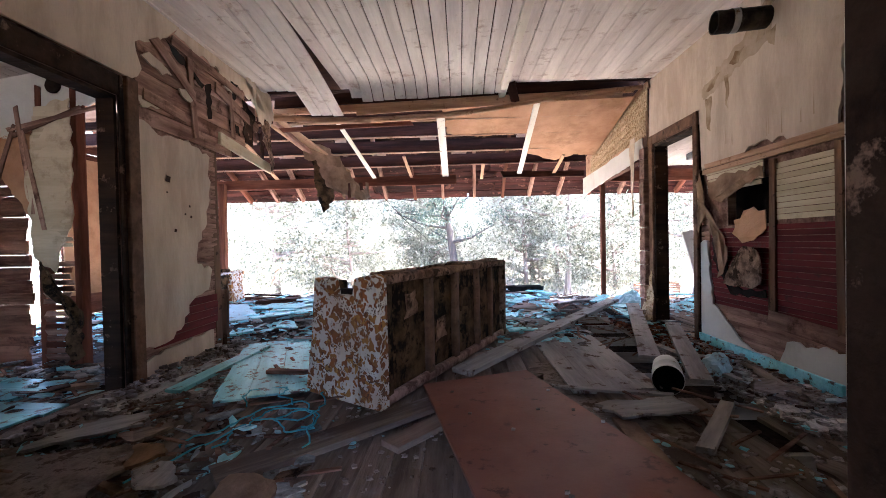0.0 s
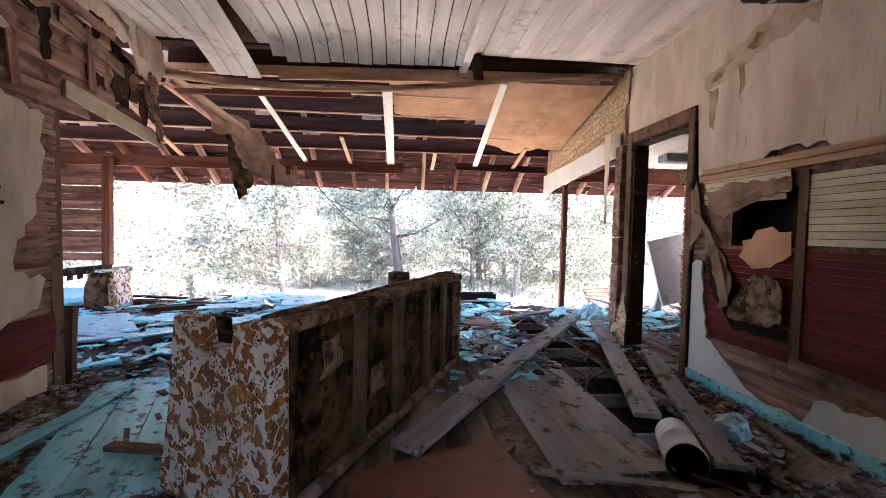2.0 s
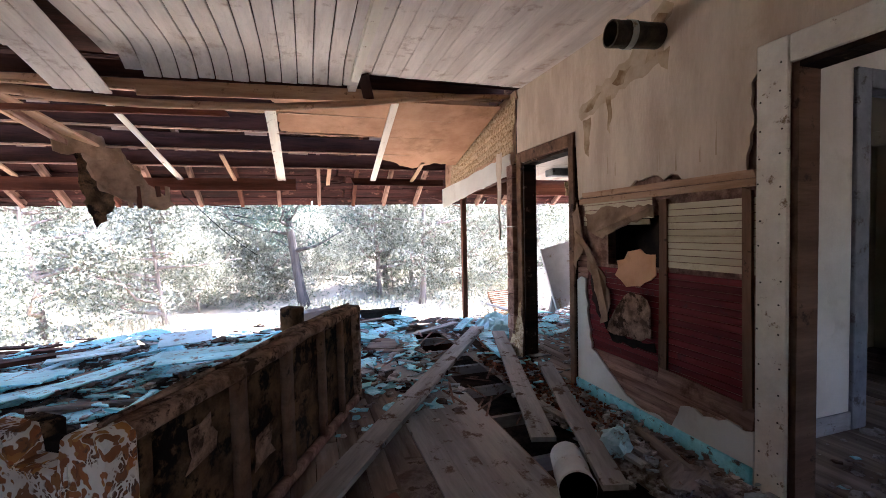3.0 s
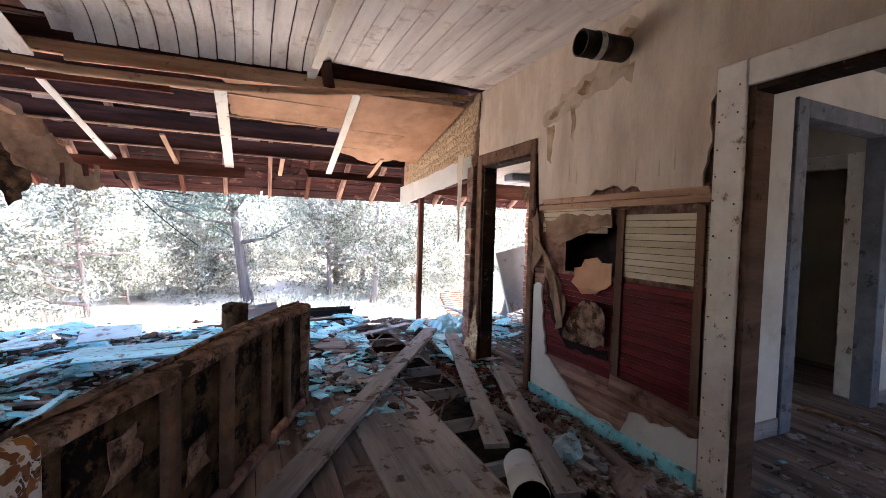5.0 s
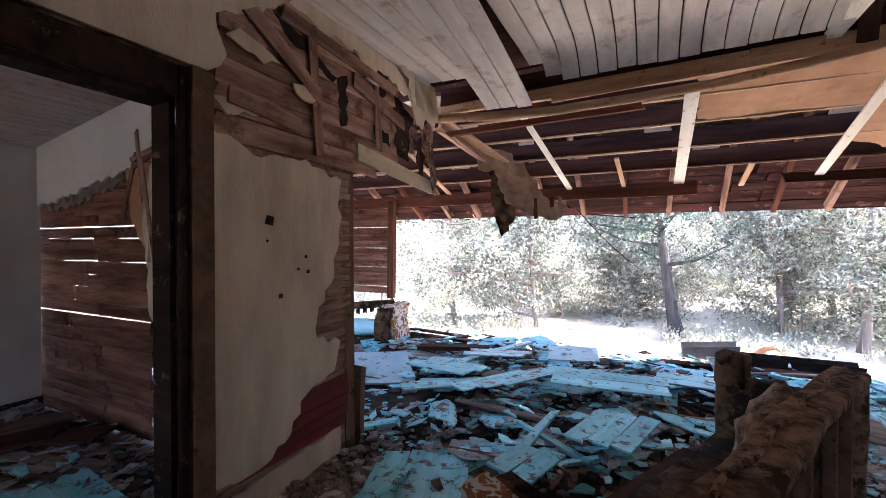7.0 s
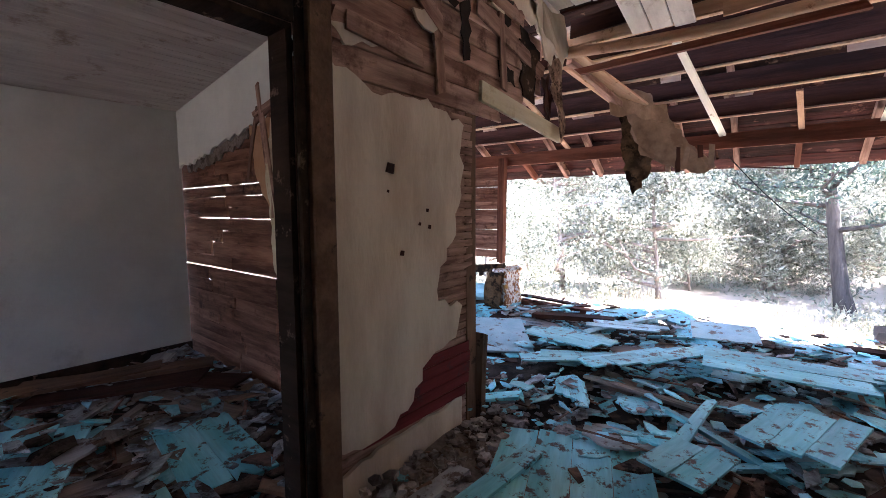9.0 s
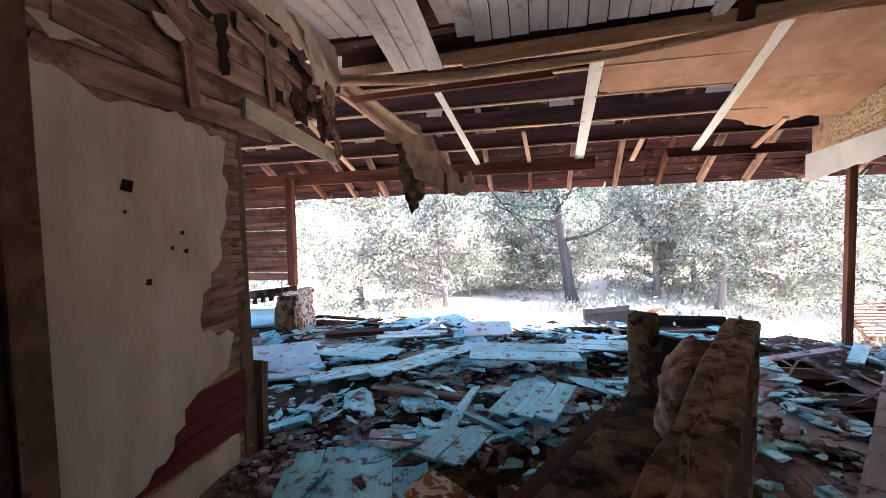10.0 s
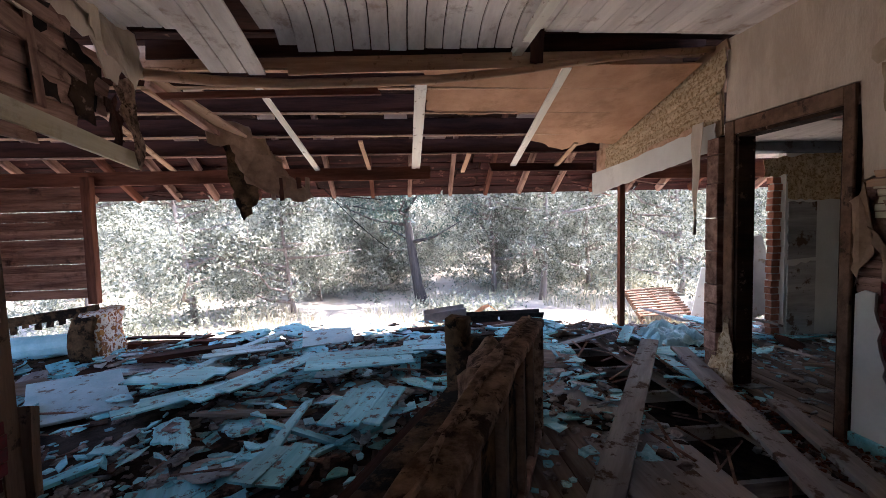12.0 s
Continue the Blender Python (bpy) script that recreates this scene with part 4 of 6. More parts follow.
def zr(y):
    return 1.88 + 0.6 * (8.1 - y)


def porch_roof():
    rf = structure("roof_porch", "collapsing porch roof with bare joists and sheathing", "roof")
    # sheathing planks across the slope
    y = 4.3
    while y < 8.05:
        w = RND.uniform(0.13, 0.2)
        a = -5.5
        while a < 6.5:
            b = min(6.6, a + RND.uniform(2.2, 4.2))
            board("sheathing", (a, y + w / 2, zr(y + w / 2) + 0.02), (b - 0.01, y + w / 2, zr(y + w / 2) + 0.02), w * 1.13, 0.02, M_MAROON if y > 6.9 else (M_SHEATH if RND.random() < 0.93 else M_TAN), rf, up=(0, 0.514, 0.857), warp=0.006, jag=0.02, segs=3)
            a = b
        y += w + 0.004
    part("roofing", slab([(-5.5, 4.2), (-5.5, 8.12), (6.6, 8.12), (6.6, 4.2)], 0.02, lambda u, v, q: (u, v, zr(v) + 0.045 + q)), M_DARKW, rf)
    # rafters down the slope
    for i in range(23):
        x = -5.35 + i * 0.53
        board("rafter", (x, 6.95 if i % 4 else 5.2, zr(6.95 if i % 4 else 5.2) - 0.05), (x + RND.uniform(-0.03, 0.03), 8.06 + RND.uniform(-0.06, 0.05), zr(8.06) - 0.05), 0.05, 0.09, M_LATH if i % 3 else M_REDW, rf, jag=0.01)
    # joists along the porch
    for y, mt in ((5.45, M_TAN), (5.68, M_DARKW), (6.08, M_DARKW), (6.54, M_DARKW), (7.0, M_DARKW), (7.36, M_REDW)):
        x0, x1 = -5.3, 2.28 if y < 7.2 else 0.2
        z = zc(y) + 0.075
        if y > 7.2:
            z = 2.08
        board("joist", (x0, y, z - 0.02 if y > 7.2 else z), (x1, y, z), 0.16, 0.045, mt, rf, up=(0, 1, 0), jag=0.03, warp=0.012, segs=8)
        # pale strips added to draw the lit lower edges of the joists
        if y < 7.2:
            board("strip", (x0, y, z - 0.095), (x1 - RND.uniform(0.0, 0.3), y, z - 0.095), 0.05, 0.014, M_TAN if y < 6.8 else M_LATH, rf, warp=0.01, jag=0.1, segs=8)
    board("joist", (0.9, 7.3, 2.13), (2.35, 7.34, 2.12), 0.10, 0.05, M_DARKW, rf, up=(0, 1, 0), jag=0.08)
    board("joist", (2.6, 6.9, 2.02), (6.3, 6.9, 2.0), 0.22, 0.05, M_REDW, rf, up=(0, 1, 0))
    for i in range(16):
        x = -5.0 + i * 0.47 + RND.uniform(-0.08, 0.08)
        board("block", (x, 6.1 + 0.46 * (i % 3), zc(6.1 + 0.46 * (i % 3)) + 0.19), (x + RND.uniform(0.18, 0.3), 6.1 + 0.46 * (i % 3), zc(6.1 + 0.46 * (i % 3)) + 0.19), 0.09, 0.025, M_TAN, rf, up=(0, 1, 0.5))
    for k in range(26):
        x = RND.uniform(-5.2, 5.8)
        y = RND.uniform(7.5, 8.1)
        L2 = RND.uniform(0.2, 0.8)
        board("splinter", (x, y, zr(y) - 0.03), (x + L2, y + RND.uniform(-0.05, 0.05), zr(y) - 0.03 - RND.uniform(0.0, 0.12)), RND.uniform(0.02, 0.06), 0.012, M_MAROON if k % 3 else M_LATH, rf, jag=0.1)
    # battens under the joists
    for (x0, y0), (x1, y1), w, mt in (((0.0, 5.5), (0.0, 7.42), 0.105, M_WTRIM), ((1.20, 5.32), (1.25, 7.42), 0.075, M_WTRIM), ((-1.36, 5.6), (-1.22, 7.35), 0.06, M_WTRIM), ((-0.62, 6.6), (-0.58, 7.4), 0.045, M_TAN), ((0.62, 6.9), (0.62, 7.5), 0.05, M_TAN), ((1.85, 6.7), (1.82, 7.4), 0.05, M_TAN), ((-2.8, 5.6), (-2.9, 7.3), 0.06, M_TAN)):
        board("batten", (x0, y0, zc(y0) - 0.05), (x1, y1, zc(y1) - 0.05), w, 0.02, mt, rf, jag=0.02, warp=0.012)
    r = random.Random(12)
    for o in ([(0.03, 5.36, 0), (1.20, 5.36, 0), (1.20, 6.05), (0.6, 6.12), (0.07, 6.02)], [(1.205, 5.34, 0), (2.36, 5.30, 0), (2.34, 6.75), (2.0, 6.72), (1.75, 6.9), (1.22, 6.62)]):
        part("plywood", slab(torn(o, r, 0.02), 0.012, lambda u, v, q: (u, v, zc(v) - 0.03 + q + 0.014 * wob(u, v, 3, 2))), M_PLY, rf)
    part("ceiling_sheet", slab([(2.62, 5.2), (6.3, 5.2), (6.3, 6.8), (2.62, 6.8)], 0.012, lambda u, v, q: (u, v, 2.22 - 0.06 * (v - 5.2) + q)), M_CEIL, rf)
    # sagging round pole along the broken ceiling edge
    lg = thing("pole", (0, 5.27, 2.57), "long peeled pole sagging along the broken ceiling edge", "pole")
    bm = bmesh.new()
    ctrl = ((-2.15, 2.60), (-1.5, 2.55), (-1.0, 2.525), (-0.4, 2.535), (0.1, 2.565), (0.7, 2.63), (1.3, 2.71), (1.9, 2.78), (2.5, 2.83))
    tube(bm, [(x, 5.27 + 0.02 * math.sin(3 * x), z) for x, z in ctrl], [0.042, 0.04, 0.038, 0.036, 0.035, 0.034, 0.03, 0.028, 0.026], 9)
    ob = part("shaft", bm, M_TAN, lg)
    for f in ob.data.polygons:
        f.use_smooth = True
    tb = structure("ceiling_edge", "broken boards along the ceiling edge, the darkest filling in shade", "trim")
    board("edge_board", (-1.05, 5.31, 2.645), (1.6, 5.31, 2.75), 0.085, 0.02, M_TAN, tb, up=(0, 1, 0), jag=0.1)
    board("edge_board", (-2.1, 5.40, 2.47), (-0.3, 5.36, 2.50), 0.05, 0.04, M_REDW, tb, up=(0, 1, 0), jag=0.1)
    board("edge_board", (0.3, 5.31, 2.75), (2.44, 5.30, 2.80), 0.06, 0.03, M_TAN, tb, up=(0, 1, 0), jag=0.1)
    # two near-black boards stand in for the shade behind the curled ceiling
    board("edge_board", (-2.1, 5.36, 2.80), (2.44, 5.36, 2.93), 0.14, 0.02, M_DARKW, tb, up=(0, 1, 0))
    board("edge_board", (-2.1, 5.20, 2.98), (2.44, 5.20, 3.0), 0.22, 0.03, M_DARKW, tb, up=(0, 1, 0))


def side_rooms():
    # wall behind the camera with the doorway that it comes through
    b = structure("wall_back", "plaster wall with a doorway, its right jamb darkened as shade", "wall")
    part("wall_panel", boxes((XL, -0.62, 0.42, 0.54, 0, 2.85), (0.76, XR, 0.42, 0.54, 0, 2.85), (-0.62, 0.76, 0.42, 0.54, 2.12, 2.85)), M_PLASTER, b)
    # darker trim than the other jambs: its unlit side put into colour
    part("jamb", bevelled(boxes((0.69, 0.759, 0.36, 0.58, 0, 2.119))), M_TRIM, b)
    part("jamb", bevelled(boxes((-0.619, -0.56, 0.36, 0.58, 0, 2.119))), M_BROWNTRIM, b)
    part("jamb", bevelled(boxes((-0.559, 0.689, 0.36, 0.58, 2.06, 2.119))), M_BROWNTRIM, b)
    o = structure("wall_outer", "plain plaster walls that close the house, with added daylight openings", "wall")
    # openings in the unseen back wall are added to light the rooms
    part("wall_panel", boxes((-5.4, -4.3, -1.75, -1.65, -0.4, 2.9), (-3.25, -0.1, -1.75, -1.65, -0.4, 2.9), (0.5, 3.8, -1.75, -1.65, -0.4, 2.9), (4.8, 6.5, -1.75, -1.65, -0.4, 2.9), (-4.3, -3.25, -1.75, -1.65, -0.4, 0.7), (-4.3, -3.25, -1.75, -1.65, 1.95, 2.9), (3.8, 4.8, -1.75, -1.65, -0.4, 0.9), (3.8, 4.8, -1.75, -1.65, 1.95, 2.9), (-0.1, 0.5, -1.75, -1.65, 2.0, 2.9), (-5.12, -5.0, -1.65, 3.5, -0.4, 2.3), (6.3, 6.42, -1.65, 2.9, -0.4, 2.9)), M_WHITEWALL, o)
    part("wall_panel", boxes((-2.2, -2.14, -1.65, 0.54, 0, 2.86), (2.56, 2.62, -1.65, 0.54, 0, 2.86)), M_WHITEWALL, o)
    # left room: rough planks under a plaster remnant, and the stripped drywall column
    pw = structure("wall_left_room", "rough horizontal planks with daylight between them", "wall")
    z = 0.02
    while z < 2.2:
        h = RND.uniform(0.075, 0.115)
        cut = RND.uniform(-4.6, -3.9)
        bow = RND.uniform(-0.006, 0.006)
        gap = RND.choice((0.0, 0.002, 0.004, 0.007)) if 0.75 < z < 1.9 else 0.0
        for a, b in ((-5.08, cut - 0.004), (cut + 0.004, -3.45 + RND.uniform(-0.03, 0.03))):
            board("plank", (a, 3.53, z + h / 2), (b, 3.53, z + h / 2 + bow), h + RND.choice((0.003, 0.001, -0.002)), 0.022, M_PLANK, pw, up=(0, 1, 0), warp=0.005, jag=0.02, segs=6)
        z += h + gap
    r = random.Random(6)
    part("plaster", slab(torn([(-5.0, 2.26, 0), (-5.0, 1.74), (-4.75, 1.78), (-4.4, 1.82), (-4.1, 1.90), (-3.8, 1.93), (-3.5, 1.98), (-3.1, 2.2), (-2.25, 2.24, 0), (-2.25, 2.66, 0)], r, 0.03), 0.02, lambda u, v, q: (u, 3.50 - q, v)), M_WHITEWALL, pw)
    part("plaster_edge", slab(torn([(-4.9, 1.80), (-4.86, 1.70), (-4.4, 1.74), (-4.05, 1.82), (-3.75, 1.88), (-3.74, 1.95), (-4.2, 1.90)], r, 0.025), 0.012, lambda u, v, q: (u, 3.512 - q, v)), M_DUST, pw)
    part("drywall", slab(torn([(-3.30, 2.20), (-3.36, 1.5), (-3.30, 0.95), (-3.12, 0.82), (-2.98, 1.3), (-2.96, 2.25)], r, 0.02), 0.012, lambda u, v, q: (u, 3.44 - q + 0.04 * wob(u * 2, v * 2, 1), v)), M_CREAML, pw)
    for k in range(17):
        board("lath", (-3.29, 3.475, 0.06 + k * 0.052), (-3.0 + RND.uniform(-0.05, 0.03), 3.475, 0.06 + k * 0.052), 0.042, 0.012, M_LATH if k % 3 else M_REDW, pw, up=(0, 1, 0), jag=0.04)
    for k in range(22):
        board("lath", (-3.30, 3.432, 1.05 + k * 0.05), (-2.98 + RND.uniform(-0.03, 0.02), 3.436, 1.05 + k * 0.05), 0.03, 0.004, M_CREAML, pw, up=(0, 1, 0), jag=0.02, segs=2)
    part("torn_cover", slab(torn([(-3.22, 0.92), (-3.0, 0.62), (-2.9, 0.5), (-2.86, 0.15), (-2.98, 0.08), (-3.06, 0.55), (-3.2, 0.72)], r, 0.03), 0.01, lambda u, v, q: (u, 3.40 - q + 0.06 * wob(u * 3, v * 3, 4), v)), M_BURLAP, pw)
    for p0, p1 in (((-3.3, 0, ), (-3.28, 2.4)), ((-2.98, 0), (-2.98, 2.4))):
        board("stud", (p0[0], 3.52, p0[1]), (p1[0], 3.52, p1[1]), 0.05, 0.09, M_REDW, pw, up=(0, 1, 0))
    for p0, p1 in (((-3.5, 2.0), (-2.5, 2.22)), ((-3.45, 1.95), (-2.85, 2.18)), ((-3.4, 2.2), (-3.3, 1.3)), ((-3.42, 2.05), (-3.6, 1.55)), ((-3.36, 2.0), (-3.2, 1.15))):
        board("loose_lath", (p0[0], 3.41, p0[1]), (p1[0], 3.42, p1[1]), 0.035, 0.01, M_LATH, pw, up=(0, 1, 0))
    part("brown_panel", slab(torn([(-3.68, 1.97), (-3.62, 1.62), (-3.40, 1.30), (-3.36, 1.98)], r, 0.015), 0.01, lambda u, v, q: (u, 3.49 - q, v)), M_PLY, pw)
    # black disc on the wall: the flue hole's dark inside as colour
    bm = bmesh.new()
    tube(bm, [(-3.14, 3.479, 2.38), (-3.14, 3.465, 2.38)], [0.065, 0.068], 16)
    part("flue_hole", bm, M_HOLE_SHADE, pw)
    part("baseboard", boxes((-4.995, -4.975, -1.6, 3.5, 0, 0.12)), M_TRIM, pw)
    for k, (x, y, a, l0) in enumerate(((-4.55, 2.9, 62, 1.5), (-4.25, 2.75, 58, 1.2), (-4.72, 2.3, 75, 1.7), (-4.0, 3.15, 25, 0.9))):
        board("fallen_board", (x - l0 / 2 * math.cos(radians(a)), y - l0 / 2 * math.sin(radians(a)), 0.08), (x + l0 / 2 * math.cos(radians(a)), min(3.42, y + l0 / 2 * math.sin(radians(a))), 0.13), 0.24, 0.02, M_DARKW if k % 2 else M_BROWNTRIM, None, "wide dark board fallen against the side room wall", "board", "fallen boards", jag=0.1, warp=0.03)
    # front wall remnant and side wall of the open front
    fw = structure("wall_front", "remnant of rough red-brown plank wall beside the opening", "wall")
    plank_wall(fw, -5.35, -3.92, 0.66, 2.02, 7.30, "x", 0.10, M_PLANK, 0.003, bow=0.008)
    board("post", (-3.88, 7.28, 0.56), (-3.86, 7.28, 2.1), 0.10, 0.09, M_REDW, fw, up=(0, 1, 0))
    plank_wall(fw, 3.55, 5.8, 1.95, 2.5, -5.36, "y", 0.16, M_REDW, 0.002)
    plank_wall(fw, 5.8, 7.25, -0.3, 2.5, -5.36, "y", 0.16, M_REDW, 0.002)
    for y0, y1, z0 in ((5.81, 6.46, 0.35), (6.47, 7.2, 0.35)):
        part("hardboard", bevelled(boxes((-5.345, -5.33, y0, y1 - 0.008, z0, 2.35)), 0.003), M_PLY, fw)
    # right-hand rooms
    rr = structure("wall_right_room", "dim white plaster walls with a grey-framed doorway", "wall")
    part("wall_panel", boxes((XR + 0.13, 3.72, 2.88, 2.98, 0, 2.74), (5.1, 6.3, 2.88, 2.98, 0, 2.74), (3.72, 5.1, 2.88, 2.98, 2.34, 2.74)), M_CREAMW, rr)
    part("baseboard", boxes((XR + 0.13, 3.7, 2.865, 2.879, 0, 0.12), (5.12, 6.3, 2.865, 2.879, 0, 0.12)), M_GREYP, rr)
    for bx in ((3.70, 3.84, 2.855, 2.995, 0, 2.38), (4.98, 5.12, 2.855, 2.995, 0, 2.38), (3.841, 4.979, 2.855, 2.995, 2.25, 2.38)):
        part("casing", bevelled(boxes(bx)), M_GREYC, rr)
    # hidden opening at y 4.02 is added to light the inner casing
    part("wall_panel", boxes((6.2, 6.3, 2.98, 6.2, 0, 2.74), (2.62, 2.72, 4.02, 4.1, 0, 2.74), (3.6, 6.2, 4.02, 4.1, 0, 2.74), (2.72, 3.6, 4.02, 4.1, 2.05, 2.74), (5.13, 5.2, 2.996, 3.16, 0, 2.74), (5.13, 5.2, 3.16, 3.9, 2.05, 2.74), (5.13, 5.2, 3.9, 4.02, 0, 2.74)), M_CREAMW, rr)
    for bx in ((5.10, 5.129, 3.03, 3.16, 0, 2.17), (5.10, 5.129, 3.90, 4.01, 0, 2.17), (5.10, 5.129, 3.161, 3.899, 2.05, 2.17)):
        part("casing", bevelled(boxes(bx)), M_WTRIM, rr)
    part("wallpaper", slab(torn([(3.72, 2.02), (3.74, 1.83), (4.02, 1.86), (4.03, 1.60), (4.5, 1.58), (4.9, 1.6), (4.9, 2.16)], r, 0.02), 0.004, lambda u, v, q: (u, 6.18 - q, v)), M_PAPER, rr)
    part("wall_panel", boxes((4.02, 6.3, 6.2, 6.3, 0, 2.3)), M_WHITEWALL, rr)
    part("dark_cabinet", bevelled(boxes((3.4, 4.7, 5.95, 6.14, 2.08, 2.34)), 0.01), M_GREYC, rr)
    part("grey_board", slab(torn([(4.04, 0.0, 0), (4.04, 0.86), (4.38, 0.9, 0), (4.38, 0.0, 0)], r, 0.02), 0.012, lambda u, v, q: (u, 6.185 - q, v)), M_GREYP, rr)
    part("grey_board", slab(torn([(4.04, 0.92), (4.04, 1.56), (4.38, 1.56, 0), (4.38, 0.94, 0)], r, 0.015), 0.008, lambda u, v, q: (u, 6.185 - q, v)), M_GREYP, rr)
    part("exposed_lath", slab(torn([(5.25, 0.95), (5.3, 1.18), (5.5, 1.22), (5.62, 1.42), (5.68, 1.1), (5.6, 0.9), (5.45, 0.85)], r, 0.05), 0.004, lambda u, v, q: (u, 2.878 - q, v)), M_DARKW, rr)
    for k in range(7):
        board("lath", (5.30 + RND.uniform(0, 0.06), 2.868, 0.92 + k * 0.055), (5.60 + RND.uniform(-0.1, 0.04), 2.868, 0.93 + k * 0.055), 0.034, 0.006, M_LATH, rr, up=(0, 1, 0), jag=0.05, segs=2)
    for x, z, w0, h0 in ((3.3, 1.25, 0.04, 0.1), (5.42, 0.72, 0.06, 0.05), (5.55, 1.75, 0.03, 0.09), (5.3, 2.62, 0.16, 0.10)):
        part("chip", slab(torn([(x - w0, z - h0), (x - w0 * 0.4, z + h0), (x + w0, z + h0 * 0.7), (x + w0 * 0.4, z - h0 * 0.6)], r, 0.02), 0.003, lambda u, v, q: (u, 2.879 - q, v)), M_LATH, rr)
    ch = thing("chimney", (3.95, 6.27, 0), "narrow red brick chimney stub", "chimney")
    part("core", boxes((3.92, 3.98, 6.24, 6.30, -0.1, 1.87)), M_MORTAR, ch)
    for k in range(24):
        j = RND.uniform(-0.014, 0.014)
        part("brick", boxes((3.90 + j, 4.00 + j, 6.23, 6.31, k * 0.077, k * 0.077 + 0.064)), M_BRICK, ch)


M_CREAMW = mat("dim_cream_plaster", (0.60, 0.55, 0.46), (0.74, 0.69, 0.60), 1.4, 0.9, 0.2, None, (0.45, 0.38, 0.28), 1.5, 0.2, vary=0.06, sharp=0.2)
M_GREYC = mat("grey_painted_casing", (0.16, 0.17, 0.19), (0.24, 0.25, 0.27), 5, 0.6, 0.2, None, (0.1, 0.09, 0.09), 8, 0.2, vary=0.08)
left_wall()
right_wall()
corner_post()
header()
ceiling()
porch_roof()
side_rooms()


# ---- the sofa ----
def sofa():
    s = thing("sofa", (0.0, 3.4, 0), "ruined floral sofa seen from its stripped back", "sofa")
    n, a = Vector((-0.27, 2.46, 0)), Vector((0.423, 0.906, 0)).normalized()
    b = Vector((-a.y, a.x, 0))
    L, D, H = 2.26, 0.70, 0.80

    def P(u, v, w):
        return n + a * (u + 0.14 * v) + b * v + Vector((0, 0, w))

    def blk(name, u0, u1, v0, v1, z0, z1, mt, lab="", lump=0.0, cuts=0, bev=0.012):
        bm = boxes((u0, u1, v0, v1, z0, z1))
        bevelled(bm, bev)
        if cuts:
            bmesh.ops.subdivide_edges(bm, edges=[e for e in bm.edges if e.calc_length() > 0.12], cuts=cuts, use_grid_fill=True)
        for vt in bm.verts:
            c = vt.co.copy()
            k = lump * wob(c.x, c.y, c.z + u0 * 3, 5)
            vt.co = P(c.x + k, c.y + k, c.z + k)
        ob = part(name, bm, mt, s, lab)
        if cuts:
            for f in ob.data.polygons:
                f.use_smooth = True
        return ob

    # near end: flared floral side with a notch behind the arm's front post
    r = random.Random(2)
    side = [(0.0, 0.03), (0.0, 0.80), (0.05, 0.825), (0.18, 0.805), (0.20, 0.69), (0.41, 0.685), (0.425, 0.79), (0.55, 0.795), (0.565, 0.7), (0.60, 0.4), (0.67, 0.03)]
    bm = bmesh.new()
    rings = []
    for u in (0.0, 0.012, 0.10, 0.11):
        inset = 0.012 if u in (0.0, 0.11) else 0.0
        cy, cz = 0.33, 0.42
        rings.append([bm.verts.new(P(u + 0.012 * wob(v * 6, w * 6, u), v + (cy - v) * inset * 2, w + (cz - w) * inset * 2)) for v, w in side])
    for p, q in zip(rings, rings[1:]):
        for i in range(len(side)):
            bm.faces.new((p[i], p[(i + 1) % len(side)], q[(i + 1) % len(side)], q[i]))
    bm.faces.new(rings[0][::-1])
    bm.faces.new(rings[-1])
    arm = part("arm", bm, M_FLORAL, s, "floral upholstered end panel")
    bm = bmesh.new()
    tube(bm, [P(-0.006, 0.155 + 0.008 * math.sin(i), 0.05 + 0.075 * i) for i in range(10)], [0.006] * 10, 6)
    part("piping", bm, M_FLORAL, arm)
    blk("arm_pad", 0.11, 0.30, 0.17, 0.50, 0.60, 0.66, M_BURLAP, "bare dark arm top", 0.02, 2)
    blk("arm_post", 0.10, 0.20, 0.42, 0.55, 0.05, 0.77, M_BURLAP, "", 0.01, 1)
    # black block paints the dark interior seen through the arm's notch
    blk("arm_hollow", 0.108, 0.16, 0.20, 0.42, 0.40, 0.72, M_HOLE_SHADE, "", 0.004, 1, 0.004)
    # far end
    blk("arm", L - 0.14, L, 0.12, 0.66, 0.03, 0.66, M_BURLAP, "dark far arm with its cover gone", 0.02, 2)
    blk("arm_post", L - 0.16, L - 0.02, 0.50, 0.66, 0.60, 0.80, M_BURLAP, "", 0.015, 1)
    # back: frame, uprights and recessed torn lining
    blk("lining", 0.10, L - 0.05, 0.055, 0.09, 0.08, H - 0.03, M_BURLAP, "torn burlap lining with stains", 0.012, 5, 0.004)
    blk("padding", 0.10, L - 0.05, 0.095, 0.17, 0.30, H - 0.06, M_FOAM, "crumbling grey-brown stuffing", 0.014, 5)
    for i, u in enumerate((0.62, 1.05, 1.52, 1.86)):
        blk("upright", u, u + (0.085, 0.085, 0.06, 0.05)[i], 0.012, 0.052, 0.06, H - 0.02, M_BROWNTRIM, "", 0.006, 1, 0.004)
    blk("upright", 0.112, 0.17, 0.012, 0.054, 0.06, H - 0.02, M_BURLAP, "", 0.01, 1, 0.004)
    blk("upright", L - 0.06, L, 0.0, 0.11, 0.03, H - 0.01, M_FOAM, "", 0.012, 2)
    rail = blk("top_rail", 0.10, L, 0.0, 0.15, H - 0.04, H + 0.018, M_FOAM, "top rail with flattened stuffing", 0.016, 6)
    blk("bottom_rail", 0.10, L, 0.005, 0.05, 0.02, 0.09, M_LATH, "", 0.01, 3)
    bm = bmesh.new()
